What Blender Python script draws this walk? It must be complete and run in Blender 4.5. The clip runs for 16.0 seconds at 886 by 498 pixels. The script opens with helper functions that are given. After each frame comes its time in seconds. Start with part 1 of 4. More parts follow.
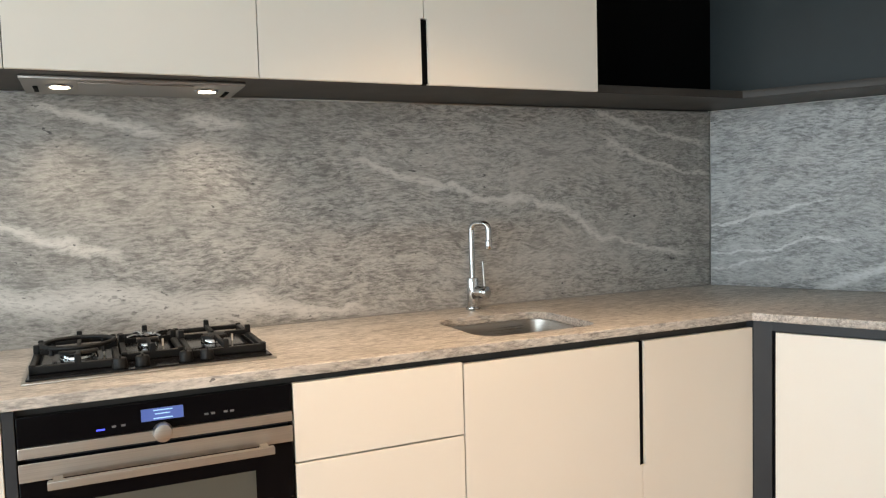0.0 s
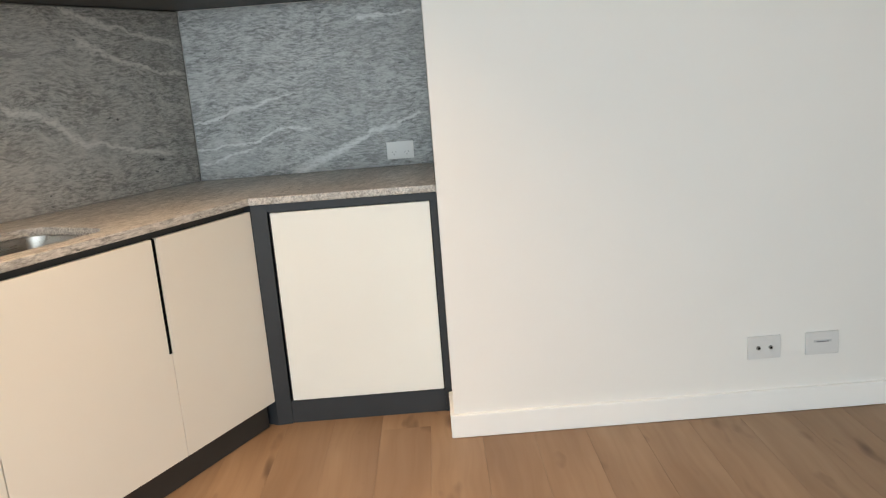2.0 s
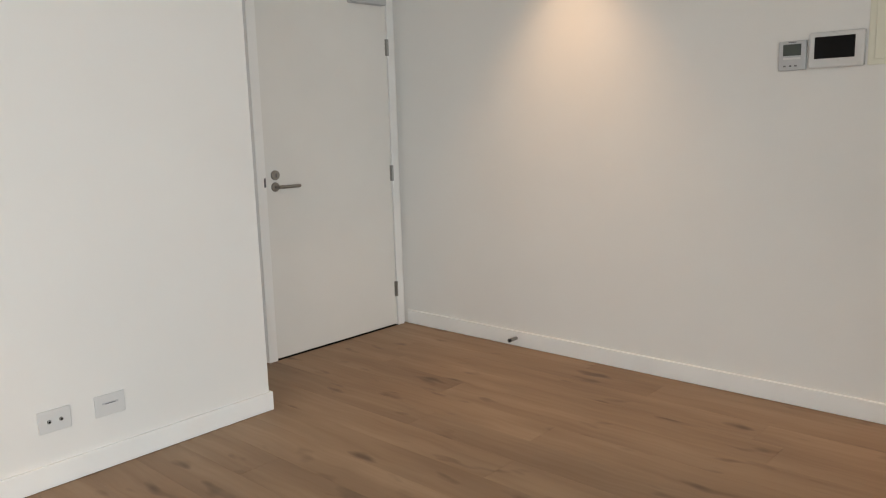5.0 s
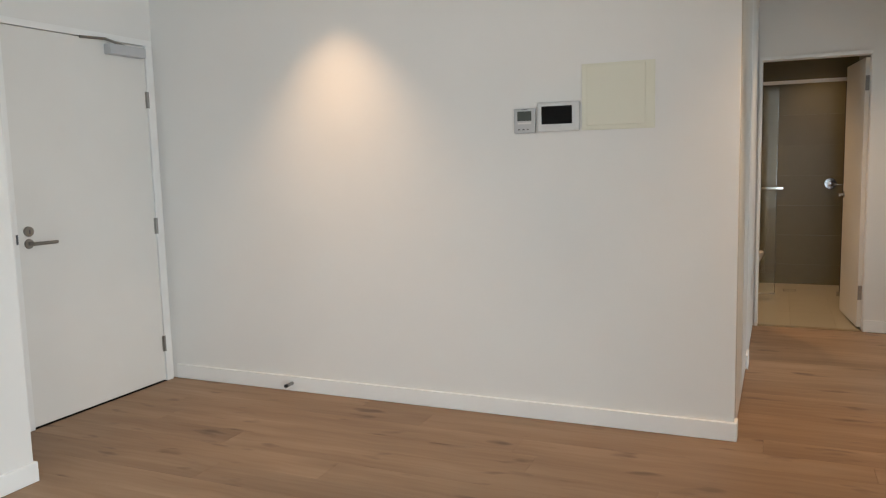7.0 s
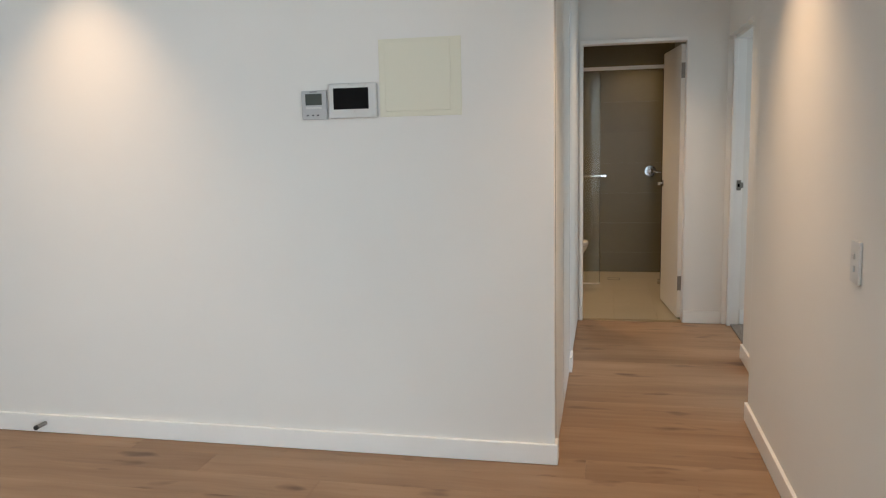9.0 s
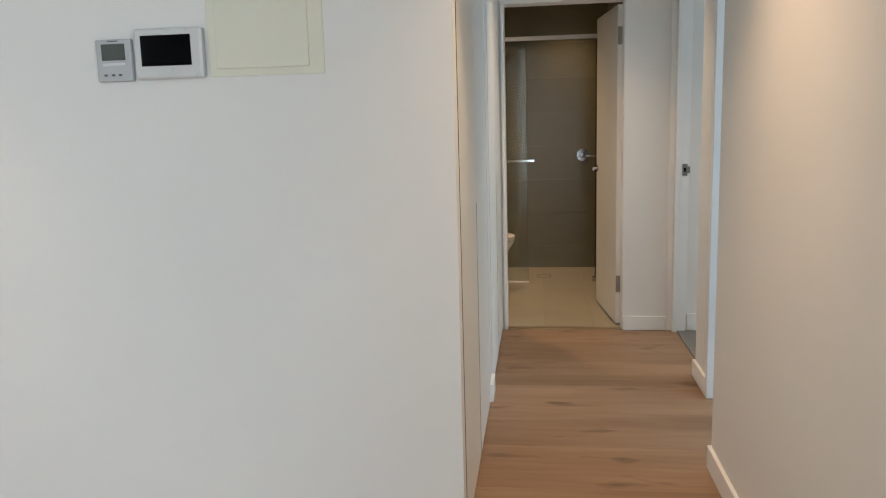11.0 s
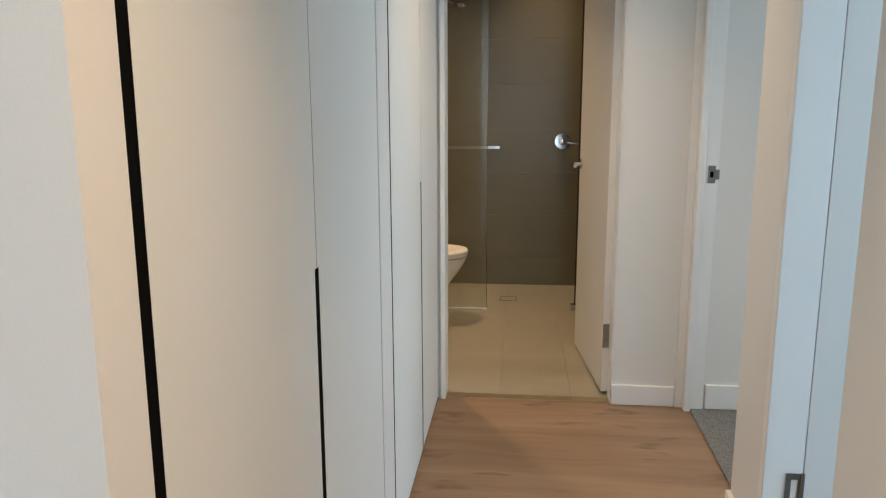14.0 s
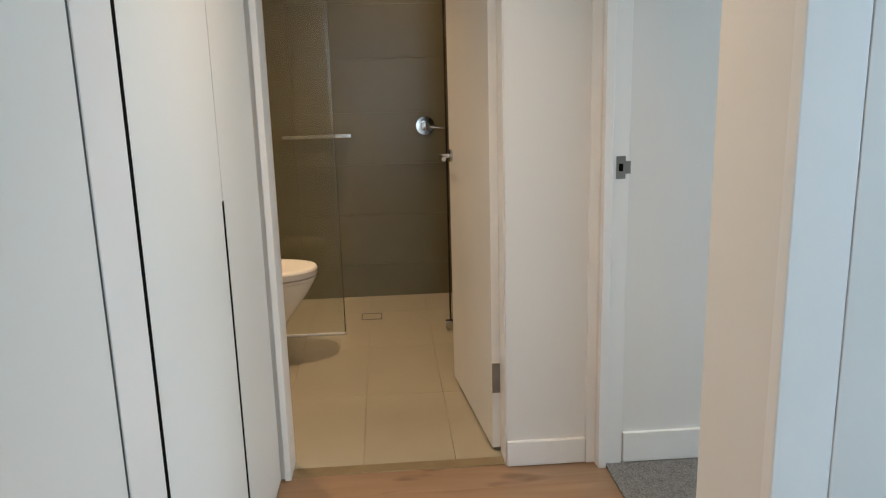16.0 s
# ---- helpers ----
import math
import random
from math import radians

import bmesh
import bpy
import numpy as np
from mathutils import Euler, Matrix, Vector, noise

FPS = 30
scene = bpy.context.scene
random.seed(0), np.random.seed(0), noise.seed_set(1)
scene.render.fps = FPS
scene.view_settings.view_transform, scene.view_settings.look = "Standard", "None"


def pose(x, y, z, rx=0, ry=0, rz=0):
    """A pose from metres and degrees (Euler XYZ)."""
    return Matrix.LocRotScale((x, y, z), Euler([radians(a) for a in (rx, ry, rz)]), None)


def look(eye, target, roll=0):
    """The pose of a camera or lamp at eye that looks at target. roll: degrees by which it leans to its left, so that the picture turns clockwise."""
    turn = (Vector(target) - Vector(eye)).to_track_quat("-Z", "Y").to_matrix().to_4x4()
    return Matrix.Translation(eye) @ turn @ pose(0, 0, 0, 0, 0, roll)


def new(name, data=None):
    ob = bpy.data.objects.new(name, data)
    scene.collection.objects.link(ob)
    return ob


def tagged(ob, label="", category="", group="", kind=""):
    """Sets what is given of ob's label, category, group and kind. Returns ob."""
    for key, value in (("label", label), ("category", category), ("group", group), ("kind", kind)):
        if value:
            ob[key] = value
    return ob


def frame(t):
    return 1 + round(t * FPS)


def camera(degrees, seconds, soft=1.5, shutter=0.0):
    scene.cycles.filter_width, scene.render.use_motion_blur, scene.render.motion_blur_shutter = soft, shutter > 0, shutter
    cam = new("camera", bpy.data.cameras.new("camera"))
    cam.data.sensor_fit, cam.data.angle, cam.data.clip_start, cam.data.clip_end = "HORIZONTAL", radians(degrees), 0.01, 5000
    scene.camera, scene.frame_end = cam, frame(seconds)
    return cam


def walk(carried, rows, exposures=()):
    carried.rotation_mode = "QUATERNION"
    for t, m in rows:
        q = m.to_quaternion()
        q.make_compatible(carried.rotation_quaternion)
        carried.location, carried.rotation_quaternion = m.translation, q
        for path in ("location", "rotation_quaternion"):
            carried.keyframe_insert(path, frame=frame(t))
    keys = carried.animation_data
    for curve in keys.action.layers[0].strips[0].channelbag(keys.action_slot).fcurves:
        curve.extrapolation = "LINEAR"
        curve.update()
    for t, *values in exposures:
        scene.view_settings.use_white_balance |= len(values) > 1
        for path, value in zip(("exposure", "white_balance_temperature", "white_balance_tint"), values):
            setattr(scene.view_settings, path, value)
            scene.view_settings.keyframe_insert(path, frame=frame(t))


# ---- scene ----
cam = camera(60.0, 16.0, soft=1.2)
PATH = [
    (0, (1.381, 0.088, 1.324), (0.161, 1.667, 1.196), -1.6),
    (0.5, (1.344, 0.082, 1.324), (0.399, 1.835, 1.14), -1.8),
    (1, (1.299, 0.018, 1.31), (0.671, 1.9, 1.056), -3.9),
    (1.5, (1.301, -0.064, 1.306), (0.982, 1.876, 0.942), -4.9),
    (2, (1.333, -0.102, 1.302), (1.341, 1.85, 0.866), -4.5),
    (2.5, (1.376, -0.163, 1.275), (1.731, 1.757, 0.842), -3.1),
    (3, (1.406, -0.232, 1.259), (2.036, 1.614, 0.819), -2.7),
    (3.5, (1.422, -0.304, 1.28), (2.29, 1.439, 0.823), -2.8),
    (4, (1.413, -0.354, 1.283), (2.505, 1.266, 0.855), -3.0),
    (4.5, (1.439, -0.397, 1.286), (2.723, 1.088, 0.904), -2.9),
    (5, (1.439, -0.439, 1.33), (2.897, 0.889, 1.0), -1.7),
    (5.2, (1.453, -0.433, 1.323), (2.975, 0.83, 1.023), -1.7),
    (7.5, (1.145, -0.493, 1.397), (3.002, 0.205, 1.142), -1.7),
    (8, (1.29, -0.492, 1.409), (3.181, 0.099, 1.134), -1.7),
    (8.5, (1.464, -0.533, 1.411), (3.384, -0.045, 1.141), -0.5),
    (8.6, (1.538, -0.523, 1.411), (3.462, -0.052, 1.138), -0.7),
    (10.8, (2.609, -0.523, 1.335), (4.565, -0.247, 1.021), -1.4),
    (11, (2.734, -0.549, 1.345), (4.692, -0.301, 1.024), -1.6),
    (11.5, (3.012, -0.58, 1.349), (4.977, -0.426, 1.012), -2.1),
    (12, (3.328, -0.63, 1.353), (5.287, -0.471, 0.982), -1.6),
    (12.5, (3.581, -0.649, 1.335), (5.533, -0.455, 0.946), -0.5),
    (13, (3.861, -0.629, 1.353), (5.818, -0.488, 0.963), -0.7),
    (13.5, (4.084, -0.619, 1.336), (6.042, -0.499, 0.945), -0.9),
    (14, (4.379, -0.674, 1.342), (6.331, -0.471, 0.953), -0.2),
    (14.5, (4.571, -0.705, 1.318), (6.516, -0.47, 0.915), 0.2),
    (15, (4.831, -0.669, 1.335), (6.783, -0.502, 0.932), -0.2),
    (15.5, (5.013, -0.653, 1.319), (6.968, -0.61, 0.899), -1.3),
    (16, (5.249, -0.705, 1.325), (7.194, -0.845, 0.883), -1.5),
]
walk(cam, [(t, look(eye, target, roll)) for t, eye, target, roll in PATH],
     exposures=[(0.0, 0.04, 7450, 17), (1.0, -0.02, 7400, 16), (2.5, -0.08, 7450, 16), (4.0, -0.04, 7700, 19), (5.0, -0.02, 7700, 19), (8.0, 0.24, 7000, 16), (11.0, 0.34, 6650, 13), (13.0, 0.46, 6400, 11), (16.0, 0.60, 6500, 12)])

# ---- daylight and lamps ----
world = bpy.data.worlds.new("world")
scene.world = world
world.use_nodes = True
sky = world.node_tree.nodes.new("ShaderNodeTexSky")
sky.sky_type, sky.sun_disc = "NISHITA", False
sky.sun_elevation, sky.sun_rotation = radians(38), radians(20)
world.node_tree.links.new(sky.outputs[0], world.node_tree.nodes["Background"].inputs[0])
world.node_tree.nodes["Background"].inputs[1].default_value = 0.12


def window_light(name, x, y, z, width, height, watts, turn=0, color=(0.64, 0.85, 1.0)):
    """Skylight standing in a window's opening as three bands, shining in and downwards."""
    for k in range(3):
        lamp = bpy.data.lights.new(name, "AREA")
        lamp.shape, lamp.size, lamp.size_y, lamp.energy, lamp.color = "RECTANGLE", width, height / 3, watts / 3, color
        new(name, lamp).matrix_world = pose(x, y, z + (k - 1) * height / 3, 66, 0, turn)


window_light("daylight_south", 0.4, -3.80, 1.35, 4.4, 2.3, 218)
window_light("daylight_west", -2.80, -2.0, 1.35, 3.2, 2.3, 98, -90)
window_light("daylight_bedroom", 5.0, -3.80, 1.4, 2.2, 1.8, 46, 0, (0.56, 0.80, 1.0))
window_light("daylight_study", 7.1, -3.80, 1.4, 0.8, 1.8, 17)

WARM = (1.0, 0.70, 0.43)
DOWNLIGHTS = [  # x, y, watts, cone
    (4.60, 1.80, 60, 82),
    (4.80, -0.80, 84, 84),
    (0.80, 0.80, 84, 94),
    (0.66, 1.55, 150, 102),
    (6.95, -0.80, 54, 92),
    (8.42, 0.03, 68, 118),
    (9.45, -0.80, 38, 88),
]
CEILING = 2.60
for x, y, watts, cone in DOWNLIGHTS:
    lamp = bpy.data.lights.new("downlight_beam", "SPOT")
    lamp.energy, lamp.color, lamp.spot_size, lamp.spot_blend, lamp.shadow_soft_size = watts, WARM, radians(cone), 0.9, 0.035
    new("downlight_beam", lamp).matrix_world = pose(x, y, CEILING - 0.012)

# ---- materials ----
def material(name, color=(0.8, 0.8, 0.8), rough=0.5, metal=0.0, bump=0.0, bump_scale=200.0, vary=0.0, vary_scale=3.0, emission=0.0, gloss=0.5):
    """A principled surface, with blotches at a large scale and fine relief at a small one."""
    m = bpy.data.materials.new(name)
    m.use_nodes = True
    nt = m.node_tree
    b = nt.nodes["Principled BSDF"]
    b.inputs["Base Color"].default_value = (*color, 1)
    b.inputs["Roughness"].default_value, b.inputs["Metallic"].default_value = rough, metal
    b.inputs["Specular IOR Level"].default_value = gloss
    if emission:
        b.inputs["Emission Color"].default_value, b.inputs["Emission Strength"].default_value = (*color, 1), emission
    co = nt.nodes.new("ShaderNodeTexCoord")
    if vary:
        n = nt.nodes.new("ShaderNodeTexNoise")
        n.inputs["Scale"].default_value, n.inputs["Detail"].default_value = vary_scale, 5
        nt.links.new(co.outputs["Object"], n.inputs["Vector"])
        r = nt.nodes.new("ShaderNodeValToRGB")
        r.color_ramp.elements[0].position, r.color_ramp.elements[1].position = 0.3, 0.7
        r.color_ramp.elements[0].color = (*[c * (1 - vary) for c in color], 1)
        r.color_ramp.elements[1].color = (*[min(1, c * (1 + vary * 0.5)) for c in color], 1)
        nt.links.new(n.outputs["Fac"], r.inputs["Fac"])
        nt.links.new(r.outputs["Color"], b.inputs["Base Color"])
        g = nt.nodes.new("ShaderNodeMath")
        g.operation = "MULTIPLY_ADD"
        g.inputs[1].default_value, g.inputs[2].default_value = 0.16, rough - 0.08
        nt.links.new(n.outputs["Fac"], g.inputs[0])
        nt.links.new(g.outputs[0], b.inputs["Roughness"])
    if bump:
        n = nt.nodes.new("ShaderNodeTexNoise")
        n.inputs["Scale"].default_value, n.inputs["Detail"].default_value = bump_scale, 3
        nt.links.new(co.outputs["Object"], n.inputs["Vector"])
        u = nt.nodes.new("ShaderNodeBump")
        u.inputs["Strength"].default_value, u.inputs["Distance"].default_value = bump, 0.002
        nt.links.new(n.outputs["Fac"], u.inputs["Height"])
        nt.links.new(u.outputs["Normal"], b.inputs["Normal"])
    return m


class Graph:
    """Short calls for building a node tree."""

    def __init__(self, name):
        self.m = bpy.data.materials.new(name)
        self.m.use_nodes = True
        self.nt = self.m.node_tree
        self.bsdf = self.nt.nodes["Principled BSDF"]

    def node(self, kind, **inputs):
        n = self.nt.nodes.new(kind)
        for key, value in inputs.items():
            self.put(n.inputs[key.replace("_", " ")], value)
        return n

    def put(self, socket, value):
        if isinstance(value, bpy.types.NodeSocket):
            self.nt.links.new(value, socket)
        else:
            socket.default_value = value

    def math(self, op, a, b=0.0, c=0.0, clamp=False):
        n = self.nt.nodes.new("ShaderNodeMath")
        n.operation, n.use_clamp = op, clamp
        for s, v in zip(n.inputs, (a, b, c)):
            self.put(s, v)
        return n.outputs[0]

    def vec(self, op, a, b):
        n = self.nt.nodes.new("ShaderNodeVectorMath")
        n.operation = op
        self.put(n.inputs[0], a)
        self.put(n.inputs[1], b)
        return n.outputs[0]

    def mapped(self, vector, scale=(1, 1, 1), turn=(0, 0, 0), shift=(0, 0, 0)):
        n = self.node("ShaderNodeMapping", Vector=vector)
        n.inputs["Scale"].default_value, n.inputs["Location"].default_value = scale, shift
        n.inputs["Rotation"].default_value = [radians(a) for a in turn]
        return n.outputs[0]

    def noise(self, vector, scale=1.0, detail=4.0, rough=0.55, out="Fac"):
        return self.node("ShaderNodeTexNoise", Vector=vector, Scale=scale, Detail=detail, Roughness=rough).outputs[out]

    def ramp(self, fac, *stops):
        n = self.node("ShaderNodeValToRGB", Fac=fac)
        e = n.color_ramp.elements
        while len(e) < len(stops):
            e.new(0.5)
        for k, (pos, col) in enumerate(stops):
            e[k].position = pos
            e[k].color = (col, col, col, 1) if isinstance(col, (int, float)) else (*col, 1)
        return n.outputs["Color"]

    def mix(self, fac, a, b, mode="MIX"):
        n = self.nt.nodes.new("ShaderNodeMix")
        n.data_type, n.blend_type = "RGBA", mode
        self.put(n.inputs[0], fac)
        self.put(n.inputs[6], a)
        self.put(n.inputs[7], b)
        return n.outputs[2]

    def relief(self, height, strength, distance=0.002):
        n = self.node("ShaderNodeBump", Height=height, Strength=strength, Distance=distance)
        self.put(self.bsdf.inputs["Normal"], n.outputs[0])


def granite(name, seed, lean, tone, veins, wander=0.12):
    """Grey flowing granite: fine flecks drawn out along the flow, soft bands and winding pale veins.
    veins: (x0, z0, x1, z1, swing, width) of each vein, in metres on the slab."""
    g = Graph(name)
    co = g.node("ShaderNodeTexCoord").outputs["Object"]
    far = g.vec("ADD", co, (seed, seed * 0.37, seed * 0.73))
    sway = g.vec("SUBTRACT", g.noise(far, 2.3, 3, 0.5, "Color"), (0.5, 0.5, 0.5))
    shake = g.vec("SUBTRACT", g.noise(far, 13, 4, 0.65, "Color"), (0.5, 0.5, 0.5))
    flow = g.vec("ADD", g.vec("ADD", far, g.vec("MULTIPLY", sway, (wander, wander, wander))), g.vec("MULTIPLY", shake, (wander * 0.09, wander * 0.09, wander * 0.09)))
    fine = g.noise(g.mapped(flow, (30, 128, 128), (0, lean * 0.4, 0)), 1.0, 5, 0.72)
    mid = g.noise(g.mapped(flow, (11, 27, 27), (0, lean * 0.6, 0)), 1.0, 6, 0.66)
    broad = g.noise(g.mapped(flow, (1.0, 3.4, 3.4), (0, lean, 0)), 1.0, 4, 0.55)
    lit, deep = [min(1, c * 1.5) for c in tone], [c * 0.45 for c in tone]
    col = g.ramp(fine, (0.37, deep), (0.46, [c * 0.8 for c in tone]), (0.53, [c * 1.1 for c in tone]), (0.64, lit))
    col = g.mix(g.ramp(mid, (0.50, 0.0), (0.66, 0.6)), col, (*[min(1, c * 1.5) for c in tone], 1))
    col = g.mix(g.ramp(mid, (0.34, 0.65), (0.46, 0.0)), col, (*[c * 0.52 for c in tone], 1))
    col = g.mix(g.ramp(broad, (0.38, 0.35), (0.52, 0.0)), col, (*[c * 0.60 for c in tone], 1))
    col = g.mix(g.ramp(broad, (0.52, 0.0), (0.66, 0.35)), col, (*[min(1, c * 1.4) for c in tone], 1))
    pale = (*[min(1, c * 1.85 + 0.03) for c in tone], 1)
    split = g.node("ShaderNodeSeparateXYZ", Vector=g.vec("ADD", co, g.vec("ADD", g.vec("MULTIPLY", sway, (0.13, 0.0, 0.13)), g.vec("MULTIPLY", shake, (0.07, 0.0, 0.07)))))
    patch = g.noise(g.mapped(far, (2.6, 4, 4)), 1.0, 3, 0.5)
    grit = g.ramp(fine, (0.38, 0.55), (0.50, 1.0))
    for k, (x0, z0, x1, z1, swing, width) in enumerate(veins):
        slope = (z1 - z0) / (x1 - x0)
        line = g.math("MULTIPLY_ADD", split.outputs["X"], slope, z0 - slope * x0)
        wave = g.math("MULTIPLY", g.math("SINE", g.math("MULTIPLY_ADD", split.outputs["X"], 9.0 + k, k * 1.9)), swing)
        d = g.math("ABSOLUTE", g.math("SUBTRACT", split.outputs["Z"], g.math("ADD", line, wave)))
        thick = g.math("MULTIPLY", g.ramp(patch, (0.36, 0.45), (0.62, 1.1)), width)
        v = g.math("SUBTRACT", 1.0, g.math("DIVIDE", d, thick), clamp=True)
        v = g.math("MULTIPLY", g.math("POWER", v, 0.55, clamp=True), 0.85)
        inside = g.math("MULTIPLY", g.math("DIVIDE", g.math("SUBTRACT", split.outputs["X"], x0), 0.07, clamp=True), g.math("DIVIDE", g.math("SUBTRACT", x1, split.outputs["X"]), 0.07, clamp=True))
        v = g.math("MULTIPLY", v, inside)
        col = g.mix(g.math("MULTIPLY", v, grit), col, pale)
        if width > 0.05:
            specks = g.ramp(g.noise(g.mapped(flow, (26, 44, 44)), 1.0, 3), (0.60, 0.0), (0.64, 0.9))
            col = g.mix(g.math("MULTIPLY", g.math("MULTIPLY", v, specks), g.ramp(patch, (0.50, 0.0), (0.58, 1.0))), col, (0.02, 0.02, 0.022, 1))
    dots = g.ramp(g.noise(g.mapped(flow, (30, 60, 60)), 1.0, 3), (0.70, 0.0), (0.73, 0.8))
    col = g.mix(dots, col, (0.035, 0.035, 0.04, 1))
    g.put(g.bsdf.inputs["Base Color"], col)
    g.put(g.bsdf.inputs["Roughness"], g.ramp(fine, (0.3, 0.44), (0.7, 0.32)))
    g.bsdf.inputs["Specular IOR Level"].default_value = 0.4
    g.relief(fine, 0.08)
    return g.m


def oak():
    """Brown oiled oak boards, grain along y; each board has its own tone and figure."""
    g = Graph("oak_boards")
    co = g.node("ShaderNodeTexCoord").outputs["Object"]
    chance = g.node("ShaderNodeObjectInfo").outputs["Random"]
    far = g.node("ShaderNodeCombineXYZ", X=g.math("MULTIPLY", chance, 37.0), Y=g.math("MULTIPLY", chance, 91.0), Z=0.0).outputs[0]
    co = g.vec("ADD", co, far)
    bend = g.vec("MULTIPLY", g.vec("SUBTRACT", g.noise(co, 2.5, 2, 0.5, "Color"), (0.5, 0.5, 0.5)), (0.07, 0.0, 0.0))
    co = g.vec("ADD", co, bend)
    grain = g.noise(g.mapped(co, (42, 1.6, 20)), 1.0, 5, 0.55)
    figure = g.noise(g.mapped(co, (7, 0.8, 5)), 1.0, 3, 0.5)
    cloud = g.noise(g.mapped(co, (4.0, 1.1, 3)), 1.0, 3, 0.5)
    col = g.ramp(figure, (0.30, (0.255, 0.157, 0.092)), (0.50, (0.312, 0.199, 0.120)), (0.72, (0.375, 0.250, 0.158)))
    col = g.mix(g.ramp(grain, (0.34, 0.16), (0.56, 0.0)), col, (0.20, 0.118, 0.065, 1))
    col = g.mix(g.ramp(cloud, (0.35, 0.45), (0.60, 0.0)), col, (0.20, 0.121, 0.070, 1))
    knot = g.noise(g.mapped(co, (10.0, 3.4, 6.0), shift=(5, 2, 1)), 1.0, 2.0, 0.45)
    col = g.mix(g.ramp(knot, (0.62, 0.0), (0.76, 0.8)), col, (0.085, 0.045, 0.026, 1))
    tone = g.math("MULTIPLY_ADD", chance, 0.12, 0.94)
    col = g.mix(1.0, col, g.node("ShaderNodeCombineColor", Red=tone, Green=tone, Blue=tone).outputs[0], "MULTIPLY")
    g.put(g.bsdf.inputs["Base Color"], col)
    g.put(g.bsdf.inputs["Roughness"], g.ramp(grain, (0.3, 0.56), (0.7, 0.46)))
    g.bsdf.inputs["Specular IOR Level"].default_value = 0.35
    g.relief(grain, 0.06, 0.001)
    return g.m


def tile(name, tone, rough):
    """Matt porcelain with faint clouding, a little different from tile to tile."""
    g = Graph(name)
    co = g.node("ShaderNodeTexCoord").outputs["Object"]
    chance = g.node("ShaderNodeObjectInfo").outputs["Random"]
    co = g.vec("ADD", co, g.node("ShaderNodeCombineXYZ", X=g.math("MULTIPLY", chance, 31.0), Y=chance, Z=0.0).outputs[0])
    n = g.noise(co, 5, 6, 0.65)
    col = g.ramp(n, (0.3, [c * 0.96 for c in tone]), (0.7, [c * 1.04 for c in tone]))
    k = g.math("MULTIPLY_ADD", chance, 0.08, 0.96)
    col = g.mix(1.0, col, g.node("ShaderNodeCombineColor", Red=k, Green=k, Blue=k).outputs[0], "MULTIPLY")
    g.put(g.bsdf.inputs["Base Color"], col)
    g.put(g.bsdf.inputs["Roughness"], g.math("MULTIPLY_ADD", n, 0.04, rough - 0.02))
    return g.m


def brushed(name, tone, rough):
    """Stainless steel brushed along x."""
    g = Graph(name)
    co = g.node("ShaderNodeTexCoord").outputs["Object"]
    n = g.noise(g.mapped(co, (3, 420, 420)), 1.0, 3)
    g.put(g.bsdf.inputs["Base Color"], g.ramp(n, (0.3, [c * 0.85 for c in tone]), (0.7, tone)))
    g.bsdf.inputs["Metallic"].default_value = 1.0
    g.put(g.bsdf.inputs["Roughness"], g.math("MULTIPLY_ADD", n, 0.15, rough))
    return g.m


def carpet_pile():
    g = Graph("grey_carpet")
    co = g.node("ShaderNodeTexCoord").outputs["Object"]
    n = g.noise(co, 150, 5, 0.8)
    g.put(g.bsdf.inputs["Base Color"], g.mix(g.ramp(g.noise(co, 34, 3), (0.35, 0.0), (0.65, 0.5)), g.ramp(n, (0.38, (0.06, 0.056, 0.052)), (0.62, (0.30, 0.285, 0.265))), (0.26, 0.25, 0.235, 1)))
    g.bsdf.inputs["Roughness"].default_value = 0.95
    g.relief(n, 0.8, 0.006)
    return g.m


def clear_glass(name, tint, rough=0.0):
    m = bpy.data.materials.new(name)
    m.use_nodes = True
    b = m.node_tree.nodes["Principled BSDF"]
    b.inputs["Base Color"].default_value = (*tint, 1)
    b.inputs["Transmission Weight"].default_value, b.inputs["Roughness"].default_value, b.inputs["IOR"].default_value = 1.0, rough, 1.45
    return m


PAINT = material("wall_paint", (0.80, 0.785, 0.755), 0.62, bump=0.10, bump_scale=330, vary=0.025, vary_scale=1.4)
CEIL = material("ceiling_paint", (0.82, 0.81, 0.79), 0.7, bump=0.1, bump_scale=300, vary=0.02)
GLOSS = material("white_enamel", (0.86, 0.855, 0.835), 0.32, bump=0.05, bump_scale=90, vary=0.03, vary_scale=4)
DOORPAINT = material("door_enamel", (0.77, 0.755, 0.72), 0.38, bump=0.07, bump_scale=120, vary=0.025, vary_scale=3)
CREAM = material("cream_laminate", (0.80, 0.765, 0.69), 0.62, bump=0.05, bump_scale=500, vary=0.02, vary_scale=2)
PANEL = material("cool_white_laminate", (0.79, 0.80, 0.76), 0.46, bump=0.05, bump_scale=500, vary=0.02, vary_scale=2)
ROBE = material("white_laminate", (0.80, 0.805, 0.77), 0.42, bump=0.05, bump_scale=500, vary=0.02, vary_scale=2)
BOARD = material("cream_steel", (0.76, 0.74, 0.62), 0.42, bump=0.04, bump_scale=300, vary=0.02)
CHARCOAL = material("charcoal_laminate", (0.034, 0.038, 0.043), 0.45, gloss=0.3, bump=0.06, bump_scale=420, vary=0.12, vary_scale=6)
TAUPE = material("dark_taupe_laminate", (0.046, 0.042, 0.038), 0.45, gloss=0.3, bump=0.05, bump_scale=420, vary=0.10, vary_scale=5)
